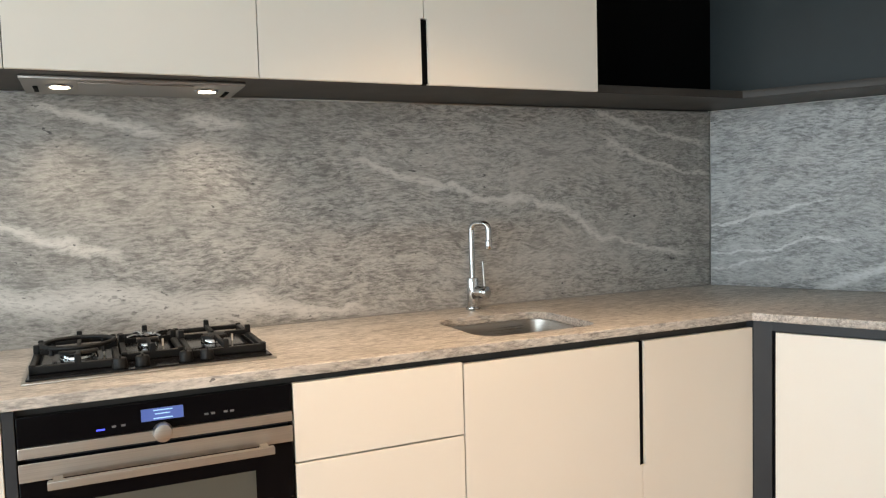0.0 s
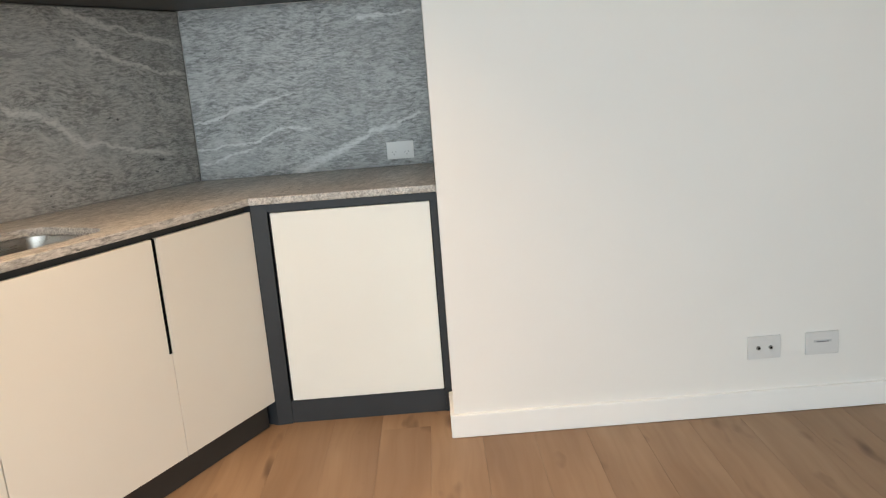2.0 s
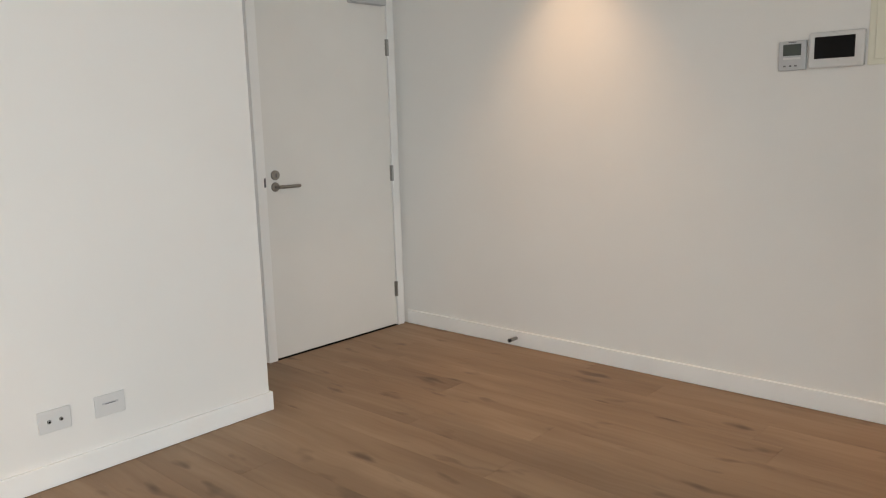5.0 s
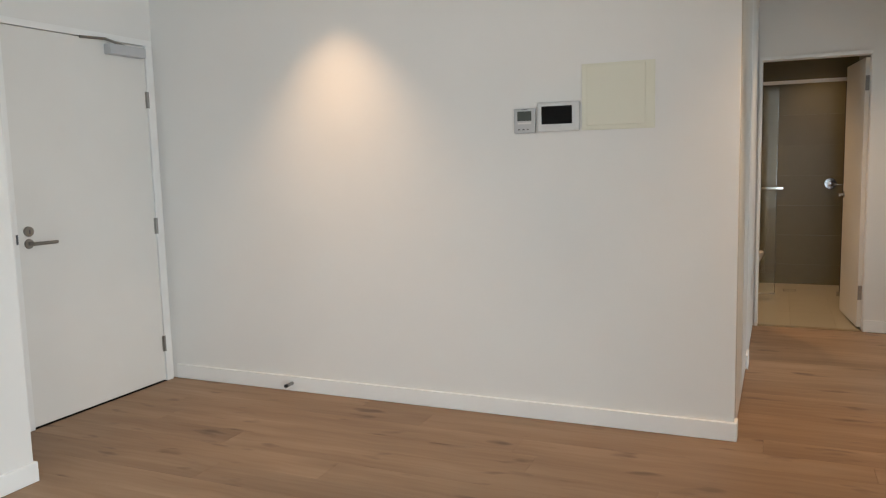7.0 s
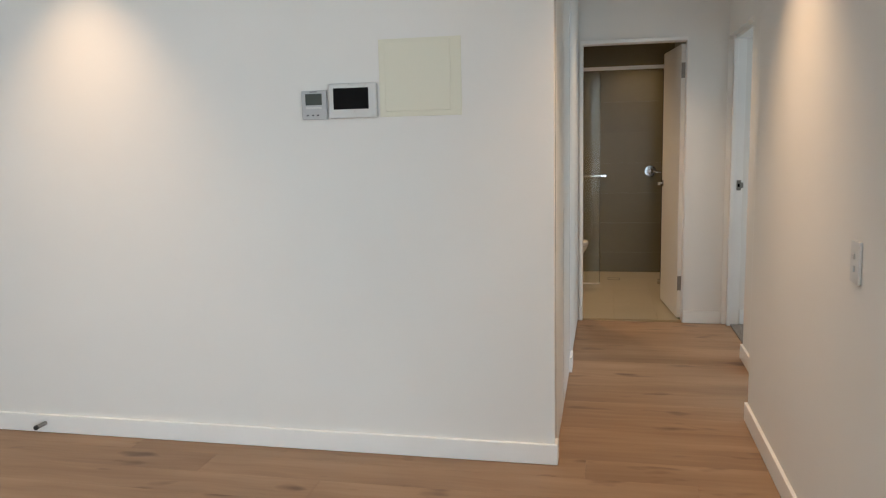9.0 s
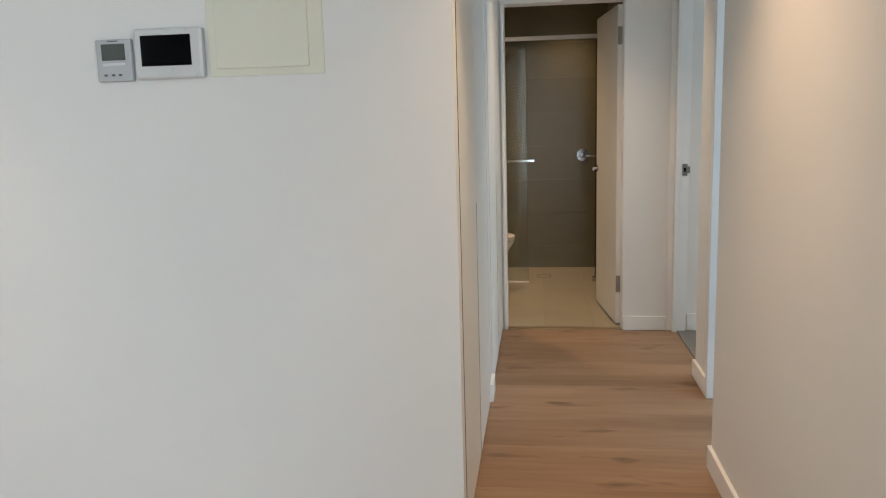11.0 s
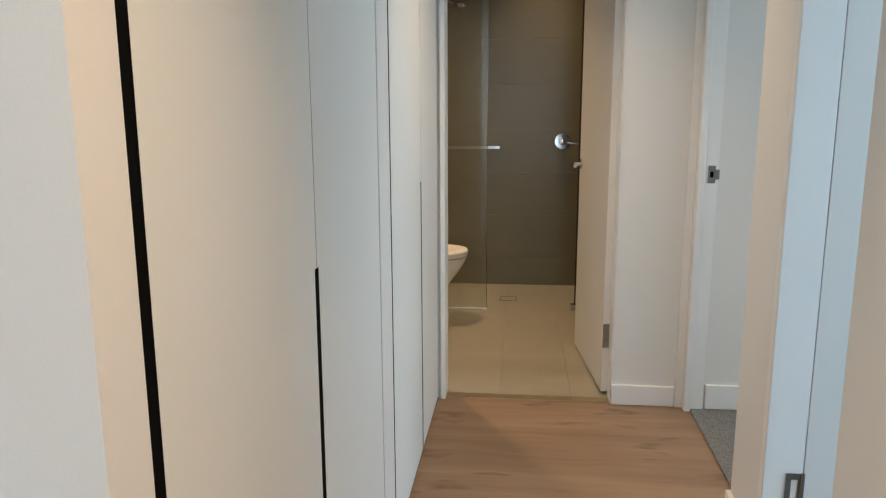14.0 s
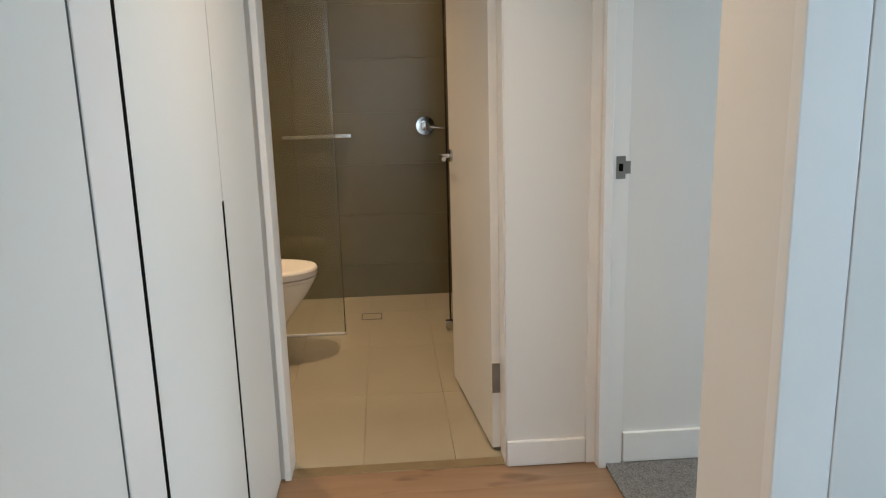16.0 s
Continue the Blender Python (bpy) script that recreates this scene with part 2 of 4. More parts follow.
# one dark niche laminate twice: daylight put into this colour, shade into the next
NICHELIT = material("niche_laminate_lit", (0.020, 0.031, 0.035), 0.45, gloss=0.3, bump=0.04, bump_scale=420, vary=0.12, vary_scale=4)
NICHESHADED = material("niche_laminate_shaded", (0.003, 0.003, 0.003), 0.6, gloss=0.08, bump=0.04, bump_scale=420, vary=0.12, vary_scale=4)
BLACK = material("black_void", (0.003, 0.003, 0.003), 0.8, gloss=0.05)
IRON = material("cast_iron", (0.007, 0.007, 0.007), 0.5, gloss=0.3, bump=0.25, bump_scale=600, vary=0.2, vary_scale=30)
HOBGLASS = material("black_hob_glass", (0.005, 0.005, 0.006), 0.12, gloss=0.3)
OVENGLASS = material("black_oven_glass", (0.003, 0.003, 0.004), 0.08, gloss=0.12)
# the grey paints the floor's reflection into the oven window
WINDOWGLASS = material("oven_window_with_reflection", (0.10, 0.10, 0.085), 0.08)
CHROME = material("chrome", (0.60, 0.61, 0.62), 0.09, 1.0, vary=0.03, vary_scale=20)
SATIN = material("satin_nickel", (0.30, 0.285, 0.265), 0.32, 1.0, vary=0.08, vary_scale=40)
STEEL = brushed("brushed_steel", (0.60, 0.57, 0.53), 0.30)
HOODSTEEL = brushed("hood_steel", (0.44, 0.42, 0.40), 0.30)
BASIN = brushed("sink_steel", (0.46, 0.42, 0.38), 0.22)
PLASTIC = material("white_plastic", (0.66, 0.66, 0.65), 0.30, vary=0.02, vary_scale=20)
GREYPLASTIC = material("grey_plastic", (0.50, 0.51, 0.52), 0.36, vary=0.03, vary_scale=20)
SCREEN = material("dark_screen", (0.004, 0.004, 0.005), 0.12, gloss=0.15)
LCD = material("lcd_glass", (0.075, 0.088, 0.080), 0.22, vary=0.05, vary_scale=30)
MARK = material("grey_print", (0.10, 0.10, 0.11), 0.5)
PALEMARK = material("pale_print", (0.16, 0.16, 0.17), 0.5)
DISPLAY = material("blue_display", (0.07, 0.13, 0.42), 0.3, emission=0.28)
DISPLAYTEXT = material("display_text", (0.36, 0.66, 0.95), 0.3, emission=0.45)
BLUELED = material("blue_led", (0.05, 0.08, 1.0), 0.3, emission=1.6)
LAMPGLASS = material("lamp_lens", (1.0, 0.86, 0.68), 0.3, emission=9.0)
CERAMIC = material("white_ceramic", (0.82, 0.80, 0.75), 0.10, vary=0.02)
SEATPLASTIC = material("toilet_seat", (0.83, 0.81, 0.76), 0.22, vary=0.02)
RUBBER = material("black_rubber", (0.015, 0.015, 0.015), 0.6, bump=0.1)
GROUT = material("grout", (0.145, 0.126, 0.072), 0.9, bump=0.3, vary=0.1, vary_scale=20)
FLOORGROUT = material("floor_grout", (0.41, 0.38, 0.30), 0.9, bump=0.3, vary=0.1, vary_scale=20)
UNDER = material("floor_joint", (0.20, 0.120, 0.068), 0.8, vary=0.1)
SEAL = material("stone_sealant", (0.30, 0.29, 0.27), 0.5)
TRIMALU = material("white_aluminium", (0.74, 0.73, 0.70), 0.35, 0.2, vary=0.04)
STONE = granite("grey_granite", 0.0, 16, (0.345, 0.335, 0.315), [
    (-1.08, 1.662, -0.66, 1.530, 0.006, 0.024), (-0.67, 1.605, -0.42, 1.576, 0.004, 0.026), (-1.30, 1.360, -0.80, 1.155, 0.010, 0.030),
    (-1.35, 1.090, -0.38, 0.990, 0.020, 0.085), (-0.52, 1.000, -0.05, 0.930, 0.008, 0.030), (-0.10, 1.475, 0.42, 1.330, 0.008, 0.020),
    (0.33, 1.347, 0.85, 1.262, 0.006, 0.020), (0.76, 1.285, 1.00, 1.140, 0.004, 0.020), (0.91, 1.170, 1.45, 1.050, 0.006, 0.020),
    (0.88, 1.670, 1.56, 1.528, 0.008, 0.020), (0.94, 1.555, 1.26, 1.440, 0.006, 0.026), (1.18, 1.450, 1.56, 1.395, 0.006, 0.010)])
STONERIGHT = granite("grey_granite_return", 4.3, -18, (0.325, 0.335, 0.335), [
    (0.42, 0.895, 0.93, 1.145, 0.006, 0.034), (0.86, 1.120, 1.10, 1.165, 0.006, 0.012), (-0.05, 1.200, 0.30, 1.215, 0.020, 0.013),
    (0.23, 1.200, 0.52, 1.295, 0.008, 0.010), (-0.05, 1.050, 0.58, 1.110, 0.008, 0.008), (0.72, 1.570, 1.10, 1.610, 0.008, 0.010), (-0.05, 0.980, 0.30, 1.040, 0.006, 0.008)])
STONETOP = granite("grey_granite_top", 8.9, 5, (0.46, 0.435, 0.40), [], 0.06)
OAK = oak()
WALLTILE = tile("brown_wall_tile", (0.140, 0.122, 0.066), 0.30)
FLOORTILE = tile("sand_floor_tile", (0.355, 0.325, 0.245), 0.30)
CARPET = carpet_pile()
GLASS = clear_glass("window_glass", (0.95, 0.98, 0.96))
SHOWERGLASS = clear_glass("shower_glass", (0.87, 0.89, 0.84))
GLASSEDGE = material("glass_edge", (0.10, 0.11, 0.085), 0.2)


# ---- builders ----
def box(bm, x0, x1, y0, y1, z0, z1, bevel=0.0, segments=2):
    m = Matrix.LocRotScale(((x0 + x1) / 2, (y0 + y1) / 2, (z0 + z1) / 2), None, (x1 - x0, y1 - y0, z1 - z0))
    made = bmesh.ops.create_cube(bm, size=1, matrix=m)["verts"]
    if bevel:
        edges = list({e for v in made for e in v.link_edges})
        bmesh.ops.bevel(bm, geom=edges, offset=bevel, segments=segments, affect="EDGES", profile=0.5)
    return bm


def boxed(*args, **kw):
    return box(bmesh.new(), *args, **kw)


def rod(bm, a, b, r, r2=None, seg=24, bevel=0.0):
    """A capped cylinder or cone from a to b."""
    a, b = Vector(a), Vector(b)
    d = b - a
    m = Matrix.Translation((a + b) / 2) @ d.to_track_quat("Z", "Y").to_matrix().to_4x4()
    made = bmesh.ops.create_cone(bm, cap_ends=True, segments=seg, radius1=r, radius2=r if r2 is None else r2, depth=d.length, matrix=m)["verts"]
    if bevel:
        rims = [e for e in {e for v in made for e in v.link_edges} if any(len(f.verts) > 4 for f in e.link_faces)]
        bmesh.ops.bevel(bm, geom=rims, offset=bevel, segments=2, affect="EDGES", profile=0.5)
    return bm


def tube(bm, points, r, seg=14):
    """A round bar through the points, with closed ends."""
    pts = [Vector(p) for p in points]
    rings, side = [], None
    for k, p in enumerate(pts):
        d = (pts[min(k + 1, len(pts) - 1)] - pts[max(k - 1, 0)]).normalized()
        side = d.orthogonal().normalized() if side is None else (side - d * side.dot(d)).normalized()
        up = d.cross(side)
        rings.append([bm.verts.new(p + r * (side * math.cos(2 * math.pi * i / seg) + up * math.sin(2 * math.pi * i / seg))) for i in range(seg)])
    for a, b in zip(rings, rings[1:]):
        for i in range(seg):
            bm.faces.new((a[i], a[(i + 1) % seg], b[(i + 1) % seg], b[i]))
    bm.faces.new(rings[0][::-1])
    bm.faces.new(rings[-1])
    return bm


def prism(bm, outline, z0, z1, hole=None, bevel=0.0):
    """An upright slab over an outline, with a hole if one is given."""
    loops = [outline] + ([hole] if hole else [])
    edges = []
    for loop in loops:
        vs = [bm.verts.new((x, y, z0)) for x, y in loop]
        edges += [bm.edges.new((vs[i], vs[(i + 1) % len(vs)])) for i in range(len(vs))]
    faces = [f for f in bmesh.ops.triangle_fill(bm, edges=edges, use_beauty=True)["geom"] if isinstance(f, bmesh.types.BMFace)]
    out = bmesh.ops.extrude_face_region(bm, geom=faces)["geom"]
    bmesh.ops.translate(bm, vec=(0, 0, z1 - z0), verts=[v for v in out if isinstance(v, bmesh.types.BMVert)])
    bmesh.ops.recalc_face_normals(bm, faces=bm.faces[:])
    if bevel:
        rims = [e for e in bm.edges if len(e.link_faces) == 2 and e.calc_face_angle(0) > 1.0 and abs(e.verts[0].co.z - e.verts[1].co.z) < 1e-5]
        bmesh.ops.bevel(bm, geom=rims, offset=bevel, segments=3, affect="EDGES", profile=0.5)
    return bm


def rounded(x0, x1, y0, y1, r, steps=6):
    pts = []
    for cx, cy, a0 in ((x1 - r, y1 - r, 0), (x0 + r, y1 - r, 90), (x0 + r, y0 + r, 180), (x1 - r, y0 + r, 270)):
        pts += [(cx + r * math.cos(radians(a0 + 90 * k / steps)), cy + r * math.sin(radians(a0 + 90 * k / steps))) for k in range(steps + 1)]
    return pts


def mesh_of(name, bm, mat, smooth=True):
    me = bpy.data.meshes.new(name)
    bmesh.ops.recalc_face_normals(bm, faces=bm.faces[:])
    bm.to_mesh(me)
    bm.free()
    me.materials.append(mat)
    if smooth:
        me.polygons.foreach_set("use_smooth", [True] * len(me.polygons))
        me.set_sharp_from_angle(angle=radians(32))
        for f in me.polygons:  # broad flat faces stay flat beside their rounded edges
            pts = [me.vertices[v].co for v in f.vertices]
            if max(abs(c) for c in f.normal) > 0.9999 and min((a - b).length for a, b in zip(pts, pts[1:] + pts[:1])) > 0.008:
                f.use_smooth = False
    return me


def part(name, bm, mat, parent, label="", at=None):
    """One mesh under a thing or under a part."""
    ob = new(name, mesh_of(name, bm, mat))
    ob.parent = parent
    if at is not None:
        ob.matrix_local = at
    return tagged(ob, label)


def thing(name, label, category, at=None, group=""):
    ob = new(name)
    ob.empty_display_size = 0.1
    ob.matrix_world = at if at is not None else Matrix()
    return tagged(ob, label, category, group)


def setting(name, bm, mat, label="", at=None):
    ob = new(name, mesh_of(name, bm, mat))
    if at is not None:
        ob.matrix_world = at
    return tagged(ob, label, kind="structure")


# ---- structure ----
H = CEILING
KIT = pose(0.134, 1.788, 0, 0, 0, 62.3)  # the kitchen run: x along its fronts, y towards its wall

setting("floor", boxed(-3.1, 7.70, -4.1, 3.6, -0.12, -0.0135), UNDER, "wide brown oiled oak floorboards")
setting("ceiling", boxed(-3.2, 10.1, -4.2, 3.8, H, H + 0.1), CEIL, "plain white painted ceiling")

setting("wall_kitchen", boxed(-2.62, 1.75, 0.700, 0.82, 0, H), PAINT, "white painted wall behind the kitchen run", KIT)
setting("wall_kitchen_return", boxed(0.05, 1.337, 3.482, 3.60, 0, H), PAINT, "white painted wall behind the short bench")
setting("wall_nib", boxed(1.337, 3.438, 2.522, 3.60, 0, H), PAINT, "plain white painted wall block beside the kitchen")
bm = boxed(3.438, 3.862, 3.150, 3.27, 0, H)
box(bm, 4.944, 5.06, 3.150, 3.27, 0, H)
box(bm, 3.862, 4.944, 3.150, 3.27, 2.155, H)
setting("wall_entry", bm, PAINT, "white painted wall round the entry door")
setting("wall_long", boxed(4.977, 5.058, -0.310, 3.150, 0, H), PAINT, "long white painted wall with a warm pool of light")
setting("wall_hall", boxed(3.20, 5.630, -1.345, -1.203, 0, H), PAINT, "white painted wall along the hall")
setting("wall_pier", boxed(6.440, 6.735, -1.490, -1.358, 0, H), PAINT, "narrow white painted pier between two doorways")
bm = boxed(5.630, 6.440, -1.490, -1.358, 2.075, H)
box(bm, 6.735, 7.655, -1.490, -1.358, 2.075, H)
setting("wall_over_doorways", bm, PAINT, "white painted wall over the doorways")
bm = boxed(7.655, 7.765, -1.385, -1.080, 0, H)
box(bm, 7.655, 7.765, -0.322, 0.60, 0, H)
box(bm, 7.655, 7.765, -1.080, -0.322, 2.085, H)
setting("wall_bathroom", bm, PAINT, "white painted wall round the bathroom doorway")
setting("wall_study", boxed(7.622, 7.765, -4.0, -1.385, 0, H), PAINT, "white painted wall past the carpeted doorway")
setting("wall_between", boxed(6.47, 6.56, -4.0, -1.490, 0, H), PAINT, "white painted wall between the two rooms")
setting("wall_bedroom", boxed(3.08, 3.20, -4.0, -1.203, 0, H), PAINT, "white painted wall of the living room")
bm = boxed(-3.12, -3.0, -4.0, -3.62, 0, H)
box(bm, -3.12, -3.0, -0.38, -0.07, 0, H)
box(bm, -3.12, -3.0, -3.62, -0.38, 0, 0.18)
box(bm, -3.12, -3.0, -3.62, -0.38, 2.52, H)
setting("wall_left", bm, PAINT, "white painted outer wall with a wide window")
setting("wall_back", boxed(-3.12, -1.58, -0.07, 0.05, 0, H), PAINT, "white painted wall of the living room")
bm = boxed(-3.12, -1.85, -4.12, -4.0, 0, H)
for x0, x1 in ((2.65, 3.85), (6.15, 6.68), (7.52, 10.0)):
    box(bm, x0, x1, -4.12, -4.0, 0, H)
for x0, x1, z0, z1 in ((-1.85, 2.65, 0.18, 2.52), (3.85, 6.15, 0.48, 2.32), (6.68, 7.52, 0.48, 2.32)):
    box(bm, x0, x1, -4.12, -4.0, 0, z0)
    box(bm, x0, x1, -4.12, -4.0, z1, H)
setting("wall_window", bm, PAINT, "white painted outer wall with windows")

bm = boxed(9.852, 9.97, -1.30, 0.60, 0, H)
setting("wall_shower", bm, GROUT, "grey-brown tiled shower wall")
setting("wall_shower_side", boxed(7.765, 9.852, -1.30, -1.172, 0, H), GROUT, "grey-brown tiled bathroom wall")
setting("wall_toilet", boxed(7.765, 9.97, 0.245, 0.60, 0, H), WALLTILE, "grey-brown tiled wall behind the toilet")
setting("floor_bathroom", boxed(7.70, 9.97, -1.30, 0.60, -0.12, -0.008), FLOORGROUT, "sand-coloured tiled bathroom floor")
bm = boxed(3.20, 6.47, -4.0, -1.500, -0.010, 0.008)
box(bm, 5.66, 6.40, -1.500, -1.40, -0.010, 0.008)
setting("carpet_bedroom", bm, CARPET, "grey loop-pile carpet")
bm = boxed(6.56, 7.622, -4.0, -1.500, -0.010, 0.008)
box(bm, 6.775, 7.622, -1.500, -1.415, -0.010, 0.008)
setting("carpet_study", bm, CARPET, "grey loop-pile carpet")


def window(name, x0, x1, z0, z1, panes, at=None):
    """Framed panes, x across, set in a wall at y = -4.12 to -4.0 before placing."""
    w = tagged(new(name), "white aluminium framed window in daylight", kind="structure")
    w.matrix_world = at if at is not None else Matrix()
    for k in range(panes + 1):
        x = x0 + (x1 - x0) * k / panes
        part("mullion", boxed(max(x0, x - 0.025), min(x1, x + 0.025), -4.10, -4.04, z0, z1, bevel=0.003), TRIMALU, w)
    for z in (z0, z1 - 0.05):
        part("window_rail", boxed(x0 + 0.025, x1 - 0.025, -4.095, -4.045, z, z + 0.05, bevel=0.003), TRIMALU, w)
    for k in range(panes):
        a, b = x0 + (x1 - x0) * k / panes + 0.025, x0 + (x1 - x0) * (k + 1) / panes - 0.025
        part("pane", boxed(a, b, -4.073, -4.067, z0 + 0.05, z1 - 0.05), GLASS, w).visible_shadow = False


window("window_1", -1.85, 2.65, 0.18, 2.52, 3)
window("window_4", -1.62, 1.62, 0.18, 2.52, 2, pose(1.0, -2.0, 0, 0, 0, -90))
window("window_2", 3.85, 6.15, 0.48, 2.32, 2)
window("window_3", 6.68, 7.52, 0.48, 2.32, 1)

# skirting boards, 90 mm high
SK, ST = 0.092, 0.014


def skirting(bm, x0, x1, y0, y1):
    box(bm, x0, x1, y0, y1, 0.001, SK, bevel=0.004)


bm = bmesh.new()
skirting(bm, 1.323, 3.452, 2.522 - ST, 2.530)
skirting(bm, 3.430, 3.452, 2.5225, 3.149)
skirting(bm, 1.323, 1.345, 2.5225, 2.735)
setting("baseboard_nib", bm, GLOSS, "white painted skirting board")
bm = bmesh.new()
skirting(bm, 4.977 - ST, 4.985, -0.324, 3.110)
skirting(bm, 4.977, 5.050, -0.324, -0.302)
setting("baseboard_long", bm, GLOSS, "white painted skirting board")
bm = bmesh.new()
skirting(bm, 3.20, 5.644, -1.211, -1.2025 + ST)
skirting(bm, 5.625, 5.644, -1.345, -1.203)
setting("baseboard_hall", bm, GLOSS, "white painted skirting board")
bm = bmesh.new()
skirting(bm, 6.440, 6.749, -1.366, -1.3575 + ST)
skirting(bm, 6.730, 6.749, -1.40, -1.358)
setting("baseboard_pier", bm, GLOSS, "short white skirting board on the pier")
bm = bmesh.new()
skirting(bm, 7.655 - ST, 7.663, -1.352, -1.080)
setting("baseboard_bathroom_wall", bm, GLOSS, "short white skirting board beside the bathroom door")
bm = bmesh.new()
box(bm, 7.608, 7.6245, -4.0, -1.475, 0.010, 0.118, bevel=0.003)
setting("baseboard_study", bm, GLOSS, "white skirting board over carpet")
bm = bmesh.new()
skirting(bm, 6.300, 6.472, -0.325, -0.303)
setting("baseboard_robe", bm, GLOSS, "short white skirting board between cupboards")

# ---- kitchen ----
def at_kit(x, y=0.0, z=0.0):
    return KIT @ pose(x, y, z)


# granite splashbacks and benchtop
setting("splashback_main", boxed(-2.60, 1.545, 0.676, 0.699, 0.9195, 1.672), STONE, "grey veined granite splashback", KIT)
setting("splashback_return", boxed(0.0, 1.075, 0.0, 0.022, 0.9195, 1.672), STONERIGHT, "grey veined granite splashback", pose(0.260, 3.459, 0))

inv = KIT.inverted()
loc = lambda x, y: tuple((inv @ Vector((x, y, 0)))[:2])
front = loc(0.636, 2.738)
outline = [(-2.60, front[1] - 0.004), (front[0], front[1]), loc(1.336, 2.722), loc(1.336, 3.480), (1.555, 0.698), (-2.60, 0.698)]
bench = thing("benchtop", "L-shaped grey granite benchtop with rough-veined edge", "benchtop", KIT)
part("slab", prism(bmesh.new(), outline, 0.890, 0.918, rounded(0.102, 0.528, 0.080, 0.455, 0.080), bevel=0.003), STONETOP, bench)
bm = boxed(-2.60, 1.530, 0.6705, 0.6755, 0.9182, 0.9222)
part("sealant", bm, SEAL, bench)

# undermount sink
sink = thing("kitchen_sink", "small undermounted stainless steel sink bowl", "sink", KIT)
bm = bmesh.new()
levels = [(0.0, 0.888), (0.003, 0.870), (0.010, 0.760), (0.030, 0.735), (0.075, 0.728)]
rings = []
for inset, z in levels:
    r = max(0.03, 0.080 - inset * 0.5)
    rings.append([bm.verts.new((x, y, z)) for x, y in rounded(0.095 + inset, 0.535 - inset, 0.073 + inset, 0.462 - inset, r)])
for a, b in zip(rings, rings[1:]):
    for i in range(len(a)):
        bm.faces.new((a[i], a[(i + 1) % len(a)], b[(i + 1) % len(a)], b[i]))
bm.faces.new(rings[-1])
lip = [bm.verts.new((x, y, 0.8885)) for x, y in rounded(0.080, 0.550, 0.058, 0.477, 0.09)]
for i in range(len(lip)):
    bm.faces.new((lip[i], lip[(i + 1) % len(lip)], rings[0][(i + 1) % len(lip)], rings[0][i]))
part("bowl", bm, BASIN, sink)
part("waste", rod(bmesh.new(), (0.31, 0.285, 0.7285), (0.31, 0.285, 0.732), 0.042, bevel=0.001), CHROME, sink, "round chrome waste")

# mixer tap
tap = thing("kitchen_tap", "tall chrome kitchen mixer tap with square gooseneck", "tap", at_kit(0.338, 0.612, 0.918))
bm = rod(bmesh.new(), (0, 0, 0), (0, 0, 0.010), 0.027, bevel=0.002)
rod(bm, (0, 0, 0.010), (0, 0, 0.118), 0.0215, bevel=0.002)
part("body", bm, CHROME, tap)
pts = [(0, 0, 0.118), (0, 0, 0.292)]
arm = Vector((0.50, -0.866, 0))
for k in range(7):
    a = radians(90 * k / 6)
    pts.append(arm * (0.026 * (1 - math.cos(a))) + Vector((0, 0, 0.292 + 0.026 * math.sin(a))))
pts.append(arm * 0.050 + Vector((0, 0, 0.318)))
for k in range(7):
    a = radians(90 * k / 6)
    pts.append(arm * (0.050 + 0.024 * math.sin(a)) + Vector((0, 0, 0.294 + 0.024 * math.cos(a))))
pts.append(arm * 0.074 + Vector((0, 0, 0.255)))
part("spout", tube(bmesh.new(), pts, 0.0105, 16), CHROME, tap)
part("aerator", rod(bmesh.new(), arm * 0.074 + Vector((0, 0, 0.222)), arm * 0.074 + Vector((0, 0, 0.258)), 0.0130, bevel=0.002), CHROME, tap)
knob = part("lever_hub", rod(bmesh.new(), arm * 0.018 + Vector((0, 0, 0.066)), arm * 0.066 + Vector((0, 0, 0.066)), 0.0225, bevel=0.003), CHROME, tap)
part("lever", tube(bmesh.new(), [arm * 0.050 + Vector((0, 0, 0.086)), arm * 0.047 + Vector((0, 0, 0.16)), arm * 0.044 + Vector((0, 0, 0.178))], 0.0042, 10), CHROME, knob)

# channel behind the top edge of the fronts, plinth and corner post
TOPZ, BOTZ = 0.866, 0.105
bm = boxed(-1.72, 1.086, 0.030, 0.052, TOPZ - 0.03, 0.889)
rail = setting("finger_channel", bm, TAUPE, "dark recessed finger channel under the benchtop", KIT)
setting("plinth_main", boxed(-1.72, 1.06, 0.028, 0.046, 0.0, 0.100, bevel=0.002), TAUPE, "dark plinth under the cabinets", KIT)
post = thing("corner_post", "charcoal corner filler between cabinet runs", "cabinet filler")
w0, w1 = (KIT @ Vector((1.083, 0.0, 0)))[:2], (KIT @ Vector((1.083, 0.06, 0)))[:2]
part("upright", prism(bmesh.new(), [w0, (0.694, 2.756), (0.694, 2.80), w1], 0.0, 0.8885), CHARCOAL, post)


def cabinet_body(parent, x0, x1, z0=BOTZ, z1=0.80, depth=0.60):
    """Carcass: sides, base, back."""
    t = 0.016
    bm = boxed(x0, x0 + t, 0.024, depth, z0, z1)
    box(bm, x1 - t, x1, 0.024, depth, z0, z1)
    box(bm, x0 + t, x1 - t, 0.024, depth, z0, z0 + t)
    box(bm, x0 + t, x1 - t, depth - t, depth, z0 + t, z1)
    return part("body", bm, CHARCOAL, parent, "charcoal carcass")


def base_feet(parent, x0, x1):
    for x in (x0 + 0.05, x1 - 0.05):
        for y in (0.10, 0.52):
            part("foot", rod(bmesh.new(), (x, y, 0.0), (x, y, BOTZ), 0.018), RUBBER, parent)


